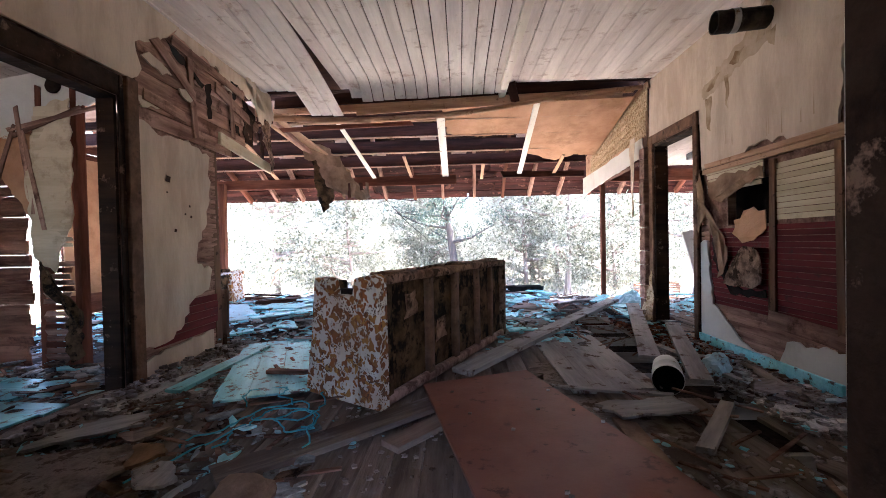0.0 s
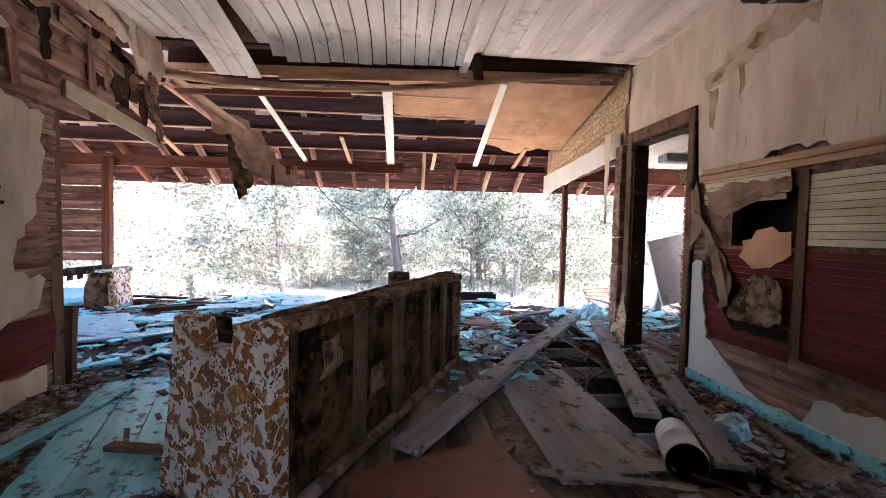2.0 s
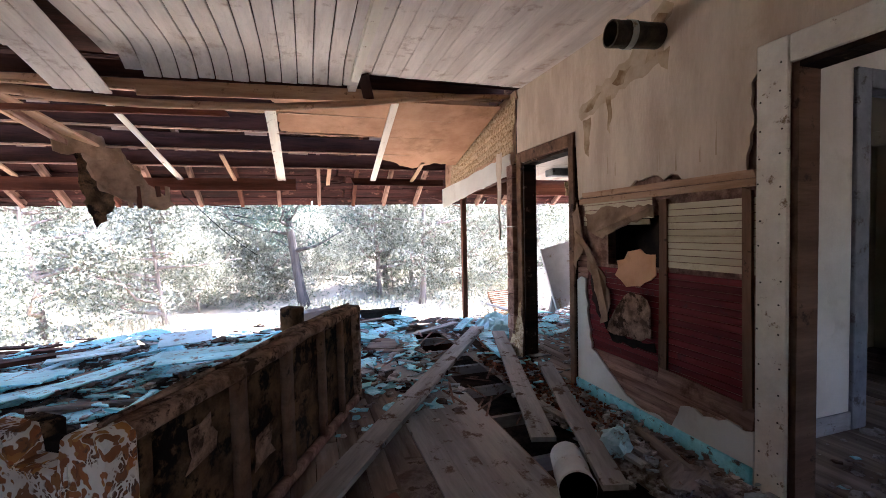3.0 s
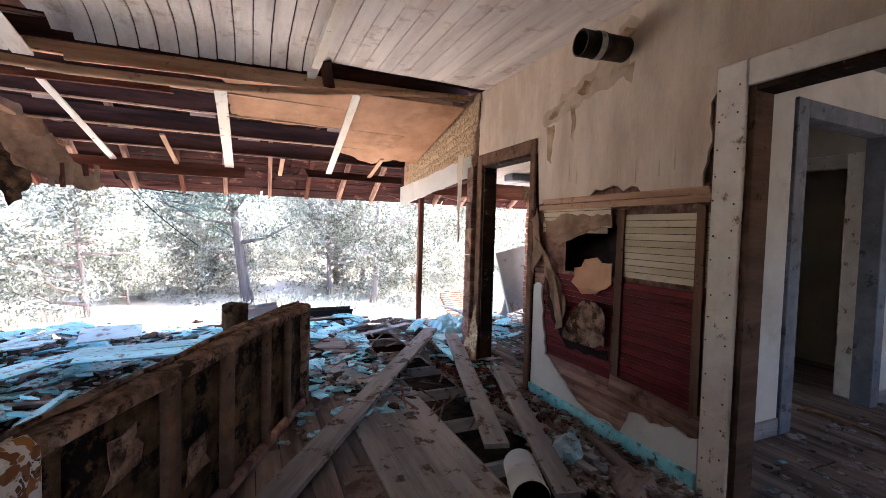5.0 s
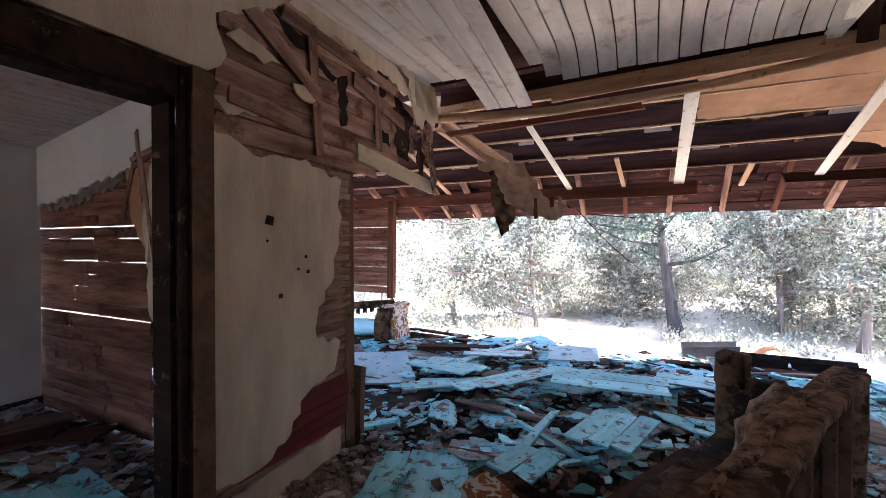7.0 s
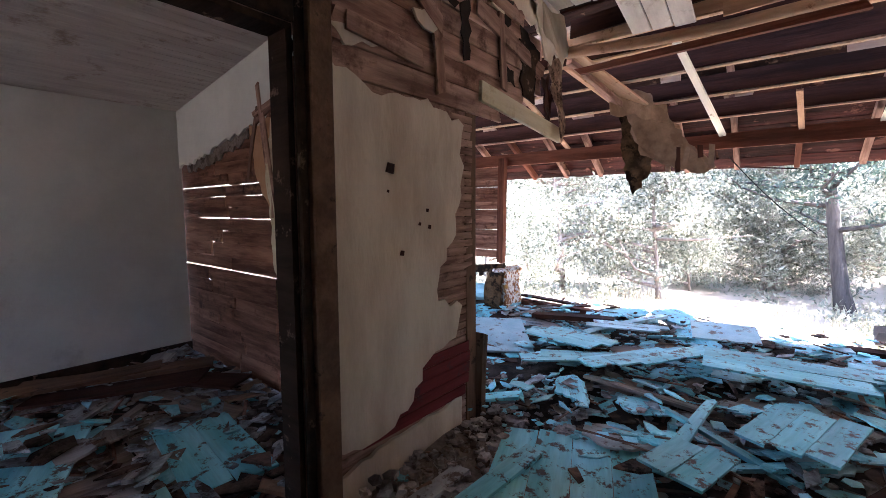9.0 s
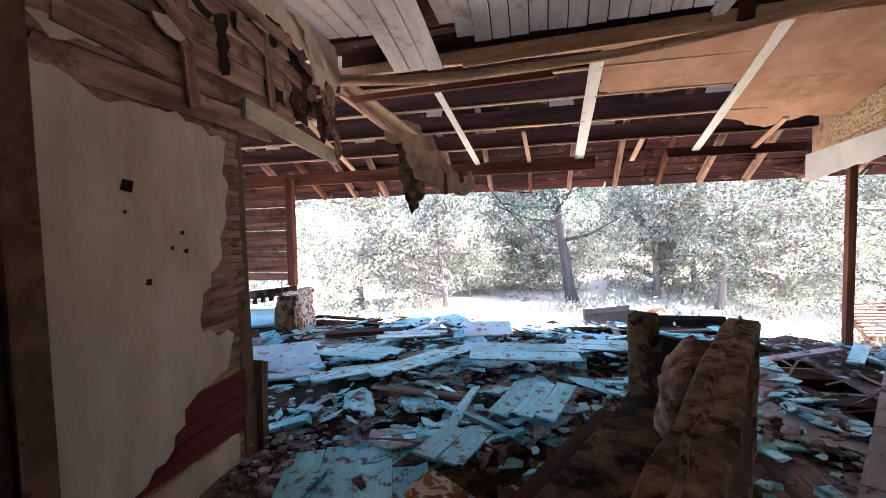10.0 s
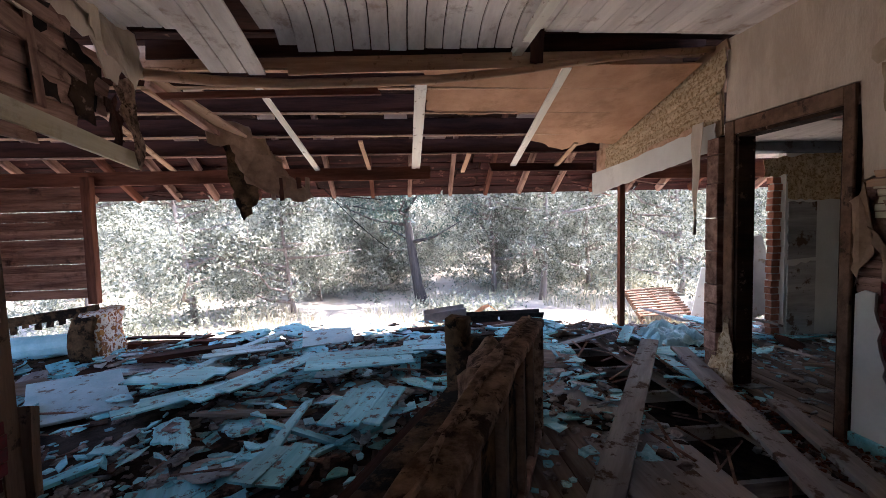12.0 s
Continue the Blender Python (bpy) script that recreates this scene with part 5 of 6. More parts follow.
    tube(bm, [P(0.05 + i * 0.09, 0.085 + 0.014 * math.sin(i * 1.3), H + 0.028 + 0.012 * wob(i * 0.4, 0, 2)) for i in range(25)], [0.010] * 25, 6)
    part("piping", bm, M_FOAM, rail)
    for k, (u, z) in enumerate(((0.33, 0.30), (0.86, 0.34), (1.3, 0.5), (0.42, 0.58))):
        o = torn([(u - 0.09, z - 0.07), (u - 0.06, z + 0.09), (u + 0.06, z + 0.11), (u + 0.09, z - 0.05)], r, 0.03)
        part("torn_lining", slab(o, 0.004, lambda p, q, t, k=k: P(p, 0.045 - t - 0.03 * abs(wob(p * 5, q * 5, k)), q)), M_FOAM if k % 2 else M_BURLAP, s)
    # seat
    blk("seat_base", 0.11, L - 0.14, 0.17, 0.64, 0.06, 0.34, M_BURLAP, "", 0.02, 4)
    blk("cushion", 1.40, 1.95, 0.18, 0.36, 0.36, 0.74, M_FOAM, "slumped brown cushion", 0.08, 4, 0.06)


sofa()


# ---- lying panels and planks ----
def lying_sheet(name, origin, u, v, z, count, material, label, category="panel", gapw=0.006, thick=0.014, tilt=0.0, jag=0.05):
    """Boards side by side that fell as one piece: origin is a corner, u runs across the boards, v along them."""
    t = thing(name, (origin[0], origin[1], z), label, category, "fallen boards")
    o, u, v = Vector((*origin, z)), Vector((*u, tilt)), Vector((*v, 0))
    w = u.length / count
    nrm = u.cross(v).normalized()
    if nrm.z < 0:
        nrm = -nrm
    for i in range(count):
        c = o + u * ((i + 0.5) / count)
        board("board", c + v * RND.uniform(0, jag), c + v * (1 - RND.uniform(0, jag)), w - gapw, thick, material, t, up=tuple(nrm), warp=0.006, jag=0.03)
    return t


def panels():
    p = thing("hardboard_panel", (0.5, 2.3, 0.03), "smooth red-brown hardboard panel lying on the floor", "panel")
    o, u, v = Vector((-0.05, 2.84, 0.05)), Vector((0.73, 0.29, 0.0)), Vector((0.42, -1.95, 0.10))
    bm = slab([(0, 0), (0, 1), (1, 1), (1, 0)], 0.02, lambda a, b, q: o + u * a + v * b + Vector((0, 0, q)))
    part("sheet", bevelled(bm, 0.003), M_PANEL, p)
    for k in range(9):
        a, b = RND.random(), RND.random()
        part("chip", slab(torn([(-0.01, -0.008), (-0.006, 0.012), (0.012, 0.008), (0.008, -0.01)], RND, 0.003), 0.006, lambda m, q, t, a=a, b=b: o + u * a + v * b + Vector((m, q, 0.0205 + t))), M_RUBBLE, p)
    lying_sheet("beadboard_panel", (-1.90, 4.12), (0.72, 0.30), (0.58, -1.58), 0.05, 4, M_BLUE, "fallen pale blue beadboard panel beside the sofa")
    lying_sheet("beadboard_panel", (-1.14, 5.40), (0.04, 0.50), (1.0, 0.08), 0.24, 2, M_BLUE, "fallen pale blue boards among the rubble")
    lying_sheet("beadboard_panel", (-1.85, 4.95), (0.42, 0.42), (0.45, 0.75), 0.20, 3, M_BLUE, "fallen pale blue boards among the rubble")
    lying_sheet("beadboard_panel", (-0.80, 4.50), (0.42, -0.03), (0.18, 0.62), 0.19, 3, M_BLUE, "fallen pale blue boards among the rubble")
    lying_sheet("beadboard_panel", (0.72, 4.6), (0.62, 0.05), (0.1, 1.95), 0.03, 4, M_BLUE, "pale blue boards lying flat beside the floor gap")
    lying_sheet("beadboard_panel", (0.92, 2.72), (0.60, 0.12), (0.0, 1.75), 0.025, 4, M_GREYP, "grey boards lying flat beside the floor gap", gapw=0.003, jag=0.02)
    lying_sheet("beadboard_panel", (-4.2, 2.1), (0.25, 0.45), (1.3, -0.5), 0.06, 3, M_BLUE, "fallen pale blue boards on the side room floor")
    lying_sheet("beadboard_panel", (-2.6, 5.5), (0.20, 0.34), (0.75, -0.1), 0.20, 2, M_BLUE, "fallen pale blue boards among the rubble")
    lying_sheet("beadboard_panel", (-1.35, 6.15), (0.10, 0.40), (0.55, 0.12), 0.24, 1, M_WHITEP, "pale board tipped up on the rubble", tilt=0.05)
    lying_sheet("beadboard_panel", (-2.95, 2.05), (0.12, 0.52), (0.72, -0.06), 0.07, 3, M_BLUE, "fallen pale blue boards just inside the side doorway")
    lying_sheet("beadboard_panel", (-3.5, 2.7), (0.10, 0.40), (0.85, -0.1), 0.06, 2, M_BLUE, "fallen pale blue boards on the side room floor")
    lying_sheet("beadboard_panel", (-0.35, 5.95), (0.10, 0.34), (1.15, -0.06), 0.21, 2, M_BLUE, "fallen pale blue boards among the rubble")
    lying_sheet("beadboard_panel", (-2.35, 4.85), (0.20, 0.30), (0.62, 0.42), 0.17, 2, M_BLUE, "fallen pale blue boards among the rubble")
    lying_sheet("beadboard_panel", (-1.15, 4.0), (0.30, -0.05), (0.12, 0.42), 0.15, 2, M_BLUE, "fallen pale blue boards among the rubble")
    lying_sheet("beadboard_panel", (-2.2, 6.0), (0.10, 0.26), (0.70, 0.22), 0.22, 2, M_WHITEP, "pale weathered boards among the rubble")
    for x, y, w0, l0, a in ((-1.55, 1.70, 0.5, 0.62, 12), (-1.45, 1.22, 0.42, 0.7, -20), (-1.75, 2.2, 0.3, 0.5, 35), (-0.95, 1.35, 0.3, 0.4, 60), (1.25, 2.45, 0.25, 0.5, 15), (1.05, 5.2, 0.28, 0.34, 20), (1.2, 4.9, 0.4, 0.45, 70), (1.1, 6.3, 0.3, 0.5, 40)):
        r = random.Random(int(x * 100 + y * 1000))
        o = torn([(-l0 / 2, -w0 / 2), (-l0 / 2, w0 / 2), (l0 / 2, w0 / 2 * 0.9), (l0 / 2 * 0.9, -w0 / 2)], r, 0.025)
        ob = part("wallboard_piece", slab(o, 0.014, lambda u, v, q: (u, v, q + 0.03 * wob(u * 2, v * 2, x))), M_GREYP if y > 2 else M_DUST, None, "", pose(x, y, 0.05, r.gauss(0, 2), r.gauss(0, 2), a))
        tagged(ob, "flat torn piece of wallboard lying on the floor", "wallboard", "rubble pieces")
    w = thing("white_board", (-3.0, 5.9, 0.1), "wide white board propped on rubble", "board")
    bm = slab([(0, 0), (0, 1), (1, 1), (1, 0)], 0.03, lambda a, b, q: Vector((-2.85, 4.98, 0.08)) + Vector((0.55, 0.30, 0)) * a + Vector((-0.50, 0.66, 0.09)) * b + Vector((0, -0.3, 0.9)) * q)
    part("sheet", bevelled(bm, 0.004), M_WHITEP, w)
    rows = [("plank", (2.30, 5.96, 0.17), (0.20, 2.97, 0.10), 0.16, 0.035, M_GREYP), ("plank", (2.50, 5.80, 0.13), (1.62, 3.26, 0.11), 0.15, 0.03, M_GREYP),
            ("plank", (2.44, 4.62, 0.10), (1.70, 2.72, 0.10), 0.13, 0.03, M_GREYP), ("plank", (-0.85, 1.75, 0.05), (0.25, 2.75, 0.04), 0.17, 0.03, M_FLOOR),
            ("plank", (-0.15, 2.05, 0.03), (0.75, 3.15, 0.02), 0.12, 0.03, M_FLOOR), ("plank", (1.28, 1.95, 0.04), (1.72, 2.5, 0.07), 0.07, 0.03, M_GREYP),
            ("plank", (-1.72, 2.75, 0.05), (-1.62, 3.95, 0.07), 0.11, 0.025, M_BLUE), ("plank", (-1.9, 2.4, 0.05), (-1.85, 3.6, 0.05), 0.09, 0.02, M_GREYP),
            ("plank", (1.95, 3.9, 0.05), (2.05, 2.9, 0.05), 0.06, 0.02, M_GREYP), ("plank", (2.1, 3.8, 0.05), (2.15, 3.0, 0.05), 0.06, 0.02, M_GREYP),
            ("plank", (-2.85, 6.3, 0.16), (-2.0, 6.55, 0.18), 0.16, 0.05, M_DARKW), ("plank", (-3.6, 7.0, 0.12), (-1.9, 7.1, 0.10), 0.12, 0.06, M_REDW),
            ("plank", (-2.15, 6.0, 0.14), (-1.6, 6.9, 0.22), 0.10, 0.03, M_WHITEP), ("plank", (-0.3, 7.1, 0.10), (1.5, 7.05, 0.12), 0.16, 0.07, M_DARKW),
            ("plank", (0.2, 6.6, 0.10), (1.4, 6.75, 0.14), 0.12, 0.05, M_TRIM), ("plank", (-0.7, 3.4, 0.10), (0.0, 4.75, 0.14), 0.18, 0.04, M_DARKW),
            ("plank", (-0.9, 3.35, 0.03), (-0.75, 3.2, 0.03), 0.05, 0.02, M_TAN), ("plank", (1.3, 6.2, 0.06), (2.3, 6.7, 0.10), 0.1, 0.02, M_GREYP),
            ("plank", (-0.9, 3.05, 0.09), (-1.25, 3.15, 0.07), 0.05, 0.03, M_LATH), ("plank", (0.78, 2.9, 0.04), (1.5, 2.65, 0.04), 0.05, 0.015, M_GREYP)]
    for nm, p0, p1, wd, th, mt in rows:
        board(nm, p0, p1, wd, th, mt, None, "weathered loose plank lying across the rubble", "plank", "loose planks", warp=0.012, segs=7)


panels()


# ---- loose debris ----
def debris():
    rnd = random.Random(42)
    kinds = []
    for k in range(12):
        r = random.Random(k)
        if k < 5:
            bm = board_bm(1.0, (0.10, 0.14, 0.2, 0.07, 0.28)[k], 0.022, r, 5, 0.03, 0.12)
        else:
            n = 7
            o = [(0.32 * math.cos(6.283 * i / n) * r.uniform(0.6, 1.2), 0.24 * math.sin(6.283 * i / n) * r.uniform(0.5, 1.2)) for i in range(n)]
            bm = slab(torn(o, r, 0.02), 0.014, lambda u, v, q, k=k: (u, v, q + 0.05 * wob(u * 1.5, v * 1.5, k)))
        kinds.append(bm)
    meshes = {}
    mats = [M_BLUE, M_BLUE, M_BLUE, M_BLUE, M_BLUE, M_WHITEP, M_GREYP, M_FLOOR, M_DARKW, M_FLOOR]
    for k, bm in enumerate(kinds):
        for mt in (M_BLUE, M_WHITEP, M_GREYP, M_FLOOR, M_DARKW, M_CARD):
            b2 = bm.copy()
            meshes[k, mt.name] = mesh_of("debris", b2, mt)
    zones = [(125, -4.9, 1.4, 4.1, 7.15), (50, -1.9, 0.2, 3.6, 7.1), (26, 1.0, 2.6, 5.0, 7.1), (24, 2.7, 5.6, 5.0, 7.1), (34, -4.9, -2.3, 0.9, 3.4), (24, -2.0, -0.6, 0.7, 3.6), (12, 2.7, 5.5, 0.8, 2.8), (12, 1.0, 2.35, 1.4, 3.6)]
    for count, x0, x1, y0, y1 in zones:
        for i in range(count):
            x, y = rnd.uniform(x0, x1), rnd.uniform(y0, y1)
            u = (x + 0.27) * 0.423 + (y - 2.46) * 0.906
            v = -(x + 0.27) * 0.906 + (y - 2.46) * 0.423
            if -0.4 < u < 2.7 and -0.35 < v < 1.0:
                continue
            if (1.35 < x < 2.15 and 1.8 < y < 6.9) or (0.2 < x < 1.4 and 2.6 < y < 5.2) or (-2.0 < x < -0.7 and 2.3 < y < 4.35):
                continue
            k = rnd.randrange(12)
            front = y0 > 3.9
            mt = rnd.choice(mats) if front else rnd.choice([M_GREYP, M_FLOOR, M_FLOOR, M_CARD, M_BLUE if x < -2.2 else M_GREYP])
            s = rnd.uniform(0.4, 1.15) if k < 5 else rnd.uniform(0.4, 1.1)
            if not front:
                s *= 0.75
            z = rnd.uniform(0.04, 0.13 if front else 0.05) + (0.08 * max(0, y - 6.2) if front else 0)
            ob = new("debris_board" if k < 5 else "plaster_slab", meshes[k, mt.name])
            tl = 6 if front else 3
            ob.matrix_basis = pose(x, y, z, rnd.gauss(0, tl), rnd.gauss(0, tl), rnd.uniform(0, 360)) @ Matrix.Diagonal((s, s * rnd.uniform(0.7, 1.1), 1, 1))
            tagged(ob, "broken board in the rubble" if k < 5 else "broken slab of painted wallboard in the rubble", "debris", "rubble pieces")


def rubble():
    """Small broken plaster, chips and splinters, strewn thickest along the walls and over the open front."""
    rnd = random.Random(77)
    verts, faces = [], []
    cols = {"rubble": ([], []), "blue_chips": ([], []), "splinters": ([], [])}

    def chip(store, x, y, z, s, flat):
        vs, fs = store
        k = len(vs)
        a = rnd.uniform(0, 6.28)
        pts = []
        n = rnd.choice((4, 5))
        for top in (0, 1):
            for i in range(n):
                an = a + 6.283 * i / n + rnd.uniform(-0.3, 0.3)
                rr = s * rnd.uniform(0.6, 1.1) * (0.9 if top else 1)
                pts.append((x + rr * math.cos(an), y + rr * math.sin(an), z + top * s * flat * rnd.uniform(0.6, 1.4)))
        vs += pts
        fs.append(tuple(k + n + i for i in range(n)))
        for i in range(n):
            j = (i + 1) % n
            fs.append((k + i, k + j, k + n + j, k + n + i))

    zones = [(1500, 1.75, 2.45, 2.0, 4.2, 0.03), (1300, -2.05, -1.5, 1.2, 4.3, 0.03), (2600, -4.9, 1.5, 3.9, 7.2, 0.035), (900, -1.6, 1.0, 0.6, 2.6, 0.016), (1500, -5.0, -2.3, 0.9, 3.45, 0.03), (700, 2.6, 5.6, 1.0, 2.85, 0.025), (900, 1.0, 5.6, 5.2, 7.1, 0.03), (500, 1.0, 2.4, 1.0, 2.2, 0.02)]
    for count, x0, x1, y0, y1, s0 in zones:
        for i in range(count):
            x, y = rnd.uniform(x0, x1), rnd.uniform(y0, y1)
            if GAP[0] < x < GAP[1] and GAP[2] < y < GAP[3]:
                continue
            s = s0 * rnd.uniform(0.3, 1.5) * (2.0 if rnd.random() < 0.05 else 1)
            key = "blue_chips" if rnd.random() < (0.35 if y > 3.9 else 0.12) else "rubble"
            chip(cols[key], x, y, rnd.uniform(-0.004, 0.03) + (rnd.uniform(0, 0.08) if y > 4.2 else 0), s, 0.14 if key == "blue_chips" else 0.35)
    # torn flat scraps of wallboard and painted wood, tilted over one another
    cols.update({"blue_scraps": ([], []), "grey_scraps": ([], []), "dark_scraps": ([], []), "red_crumbs": ([], [])})

    def scrap(store, x, y, z, s):
        vs, fs = store
        k, n = len(vs), rnd.choice((4, 4, 5, 6))
        a, tx, ty, long = rnd.uniform(0, 6.28), rnd.gauss(0, 0.13), rnd.gauss(0, 0.13), rnd.uniform(0.22, 0.8)
        ring = []
        for i in range(n):
            an = 6.283 * i / n + rnd.uniform(-0.45, 0.45)
            rr = s * rnd.uniform(0.55, 1.15)
            u, v = rr * math.cos(an), rr * math.sin(an) * long
            ring.append((u * math.cos(a) - v * math.sin(a), u * math.sin(a) + v * math.cos(a)))
        for th in (0.0, rnd.uniform(0.006, 0.013)):
            vs.extend((x + u, y + v, z + u * tx + v * ty + th) for u, v in ring)
        fs.append(tuple(k + n + i for i in range(n)))
        fs.append(tuple(k + n - 1 - i for i in range(n)))
        for i in range(n):
            j = (i + 1) % n
            fs.append((k + i, k + j, k + n + j, k + n + i))

    for count, x0, x1, y0, y1, s0, s1, lift in ((1900, -4.9, 1.5, 4.0, 7.2, 0.03, 0.15, 0.11), (420, -2.05, -0.4, 0.7, 4.0, 0.03, 0.12, 0.03), (520, -4.9, -2.3, 0.8, 3.45, 0.04, 0.16, 0.08), (260, 2.0, 2.45, 1.0, 5.0, 0.02, 0.07, 0.05), (420, 2.1, 5.8, 4.3, 7.1, 0.03, 0.14, 0.06), (200, 0.6, 1.5, 4.4, 7.1, 0.03, 0.12, 0.05)):
        for i in range(count):
            x, y = rnd.uniform(x0, x1), rnd.uniform(y0, y1)
            u = (x + 0.27) * 0.423 + (y - 2.46) * 0.906
            v = -(x + 0.27) * 0.906 + (y - 2.46) * 0.423
            if (GAP[0] - 0.1 < x < GAP[1] + 0.1 and GAP[2] - 0.2 < y < GAP[3]) or (-0.25 < u < 2.45 and -0.35 < v < 0.85) or (-2.0 < x < -0.75 and 2.5 < y < 4.3 and rnd.random() < 0.8):
                continue
            q = rnd.random()
            front = y > 4.0 and x < 1.5
            key = ("blue_scraps" if q < 0.58 else "grey_scraps" if q < 0.78 else "dark_scraps") if front else ("grey_scraps" if q < 0.6 else "blue_scraps" if q < 0.72 else "dark_scraps")
            scrap(cols[key], x, y, 0.02 + lift * rnd.random() ** 1.3 + (0.07 * max(0, y - 6.0) if front else 0), s0 + (s1 - s0) * rnd.random() ** 1.8)
    for i in range(900):
        x, y = rnd.uniform(1.98, 2.42), rnd.uniform(3.4, 5.2)
        chip(cols["red_crumbs"], x, y, rnd.uniform(0.0, 0.05), rnd.uniform(0.008, 0.03), 0.6)
    for i in range(1900):
        x = XR - 0.07 - abs(rnd.gauss(0, 0.22))
        chip(cols["rubble"], x, rnd.uniform(1.9, 4.2), 0.03 * rnd.random() + 0.012, rnd.uniform(0.008, 0.034), 0.5)
    for i in range(900):
        x = XL + 0.03 + abs(rnd.gauss(0, 0.2))
        chip(cols["rubble"], x, rnd.uniform(1.0, 4.6), max(0.0, 0.08 - 0.16 * (x - XL)) * rnd.random() + 0.012, rnd.uniform(0.01, 0.045), 0.5)
    for i in range(760):
        x, y = rnd.uniform(-4.9, 2.4), rnd.uniform(0.6, 7.2)
        if -0.5 < x < 1.3 and 1.0 < y < 4.6:
            continue
        L, a = rnd.uniform(0.08, 0.5), rnd.uniform(0, 6.28)
        vs, fs = cols["splinters"]
        k = len(vs)
        z, dz, w = rnd.uniform(0.005, 0.10 if y > 4 else 0.03), rnd.uniform(-0.03, 0.06), rnd.uniform(0.004, 0.014)
        dx, dy = math.cos(a), math.sin(a)
        for e, zz in ((0, z), (1, max(0.004, z + dz))):
            for sx, sz in ((-1, 0), (1, 0), (1, 1), (-1, 1)):
                vs.append((x + dx * L * e - dy * w * sx, y + dy * L * e + dx * w * sx, zz + sz * 0.008))
        for q in range(4):
            fs.append((k + q, k + (q + 1) % 4, k + 4 + (q + 1) % 4, k + 4 + q))
    for key, mt, lab in (("blue_scraps", M_CHIPS, "torn pale blue scraps of painted board in the rubble"), ("grey_scraps", M_SCRAP, "torn grey scraps of wallboard in the rubble"), ("dark_scraps", M_DARKSCRAP, "dark broken scraps of wood in the rubble"), ("red_crumbs", M_REDDIRT, "rust-red crumbs beside the missing floorboards"), ("rubble", M_RUBBLE, "broken plaster and chips strewn over the floor"), ("blue_chips", M_CHIPS, "pale paint chips and scraps among the rubble"), ("splinters", M_LATH, "splintered lath scattered over the floor")):
        me = bpy.data.meshes.new(key)
        me.from_pydata(cols[key][0], [], cols[key][1])
        me.materials.append(mt)
        tagged(new(key, me), lab, "rubble", kind="stuff")
    # low drifts of plaster dust
    bm = bmesh.new()
    nx, ny = 90, 80
    g = []
    for i in range(nx + 1):
        row = []
        for j in range(ny + 1):
            x, y = -5.1 + 7.5 * i / nx, 0.6 + 6.6 * j / ny
            h = 0.03 * wob(x, y, 1, 1.6) + 0.02 * wob(x, y, 5, 4.5) + 0.012 * wob(x, y, 5, 11) - 0.005
            if y > 4.0:
                h += 0.05 * min(1, (y - 4.0) / 1.0)
            h += 0.09 * max(0, 1 - abs(x - XL) / 0.45) * (0.6 + 0.4 * wob(x, y, 8, 2))
            h += 0.05 * max(0, 1 - abs(x - XR + 0.32) / 0.28) * (0.6 + 0.4 * wob(x, y, 8, 2))
            u = (x + 0.27) * 0.423 + (y - 2.46) * 0.906
            v = -(x + 0.27) * 0.906 + (y - 2.46) * 0.423
            if (GAP[0] - 0.12 < x < GAP[1] + 0.1 and GAP[2] - 0.2 < y < GAP[3]) or (-0.3 < u < 2.5 and -0.5 < v < 0.9):
                h = -0.08
            row.append(bm.verts.new((x, y, h)))
        g.append(row)
    for i in range(nx):
        for j in range(ny):
            if min(g[i][j].co.z, g[i + 1][j].co.z, g[i + 1][j + 1].co.z, g[i][j + 1].co.z) < -0.07:
                continue
            bm.faces.new((g[i][j], g[i + 1][j], g[i + 1][j + 1], g[i][j + 1]))
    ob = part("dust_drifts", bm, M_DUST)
    # second slot, front and side room: shade between scraps put into colour
    ob.data.materials.append(M_EARTH_SHADE)
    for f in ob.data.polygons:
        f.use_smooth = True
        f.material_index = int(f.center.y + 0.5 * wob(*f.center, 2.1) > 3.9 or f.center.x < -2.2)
    tagged(ob, "drifts of grey-brown plaster dust, darkened as shade under the rubble", "dust", kind="stuff")


# ---- single things ----
def stove_pipe():
    s = thing("stove_pipe", (2.3, 3.22, 2.56), "sooty stove pipe stub sticking out of the wall", "pipe")
    bm = bmesh.new()
    d = Vector((-0.42, -0.04, -0.05))
    o = Vector((2.50, 3.25, 2.60))
    seg = 20
    rings = []
    for t, r in ((0, 0.078), (0.55, 0.078), (0.56, 0.083), (0.72, 0.083), (0.73, 0.078), (1, 0.08), (1.0, 0.072), (0.3, 0.07)):
        c = o + d * t
        rings.append([bm.verts.new(c + Vector((0.1 * r * math.cos(6.283 * k / seg), r * math.cos(6.283 * k / seg), r * math.sin(6.283 * k / seg)))) for k in range(seg)])
    for a, b in zip(rings, rings[1:]):
        for k in range(seg):
            bm.faces.new((a[k], a[(k + 1) % seg], b[(k + 1) % seg], b[k]))
    bm.faces.new(rings[-1])
    part("pipe", bm, M_SOOT, s)
    bm = bmesh.new()
    rings = []
    for t in (0.60, 0.72):
        c = o + d * t
        rings.append([bm.verts.new(c + Vector((0.01 * math.cos(6.283 * k / seg), 0.085 * math.cos(6.283 * k / seg), 0.085 * math.sin(6.283 * k / seg)))) for k in range(seg)])
    for k in range(seg):
        bm.faces.new((rings[0][k], rings[0][(k + 1) % seg], rings[1][(k + 1) % seg], rings[1][k]))
    part("band", bm, M_METAL, s, "bare metal band")


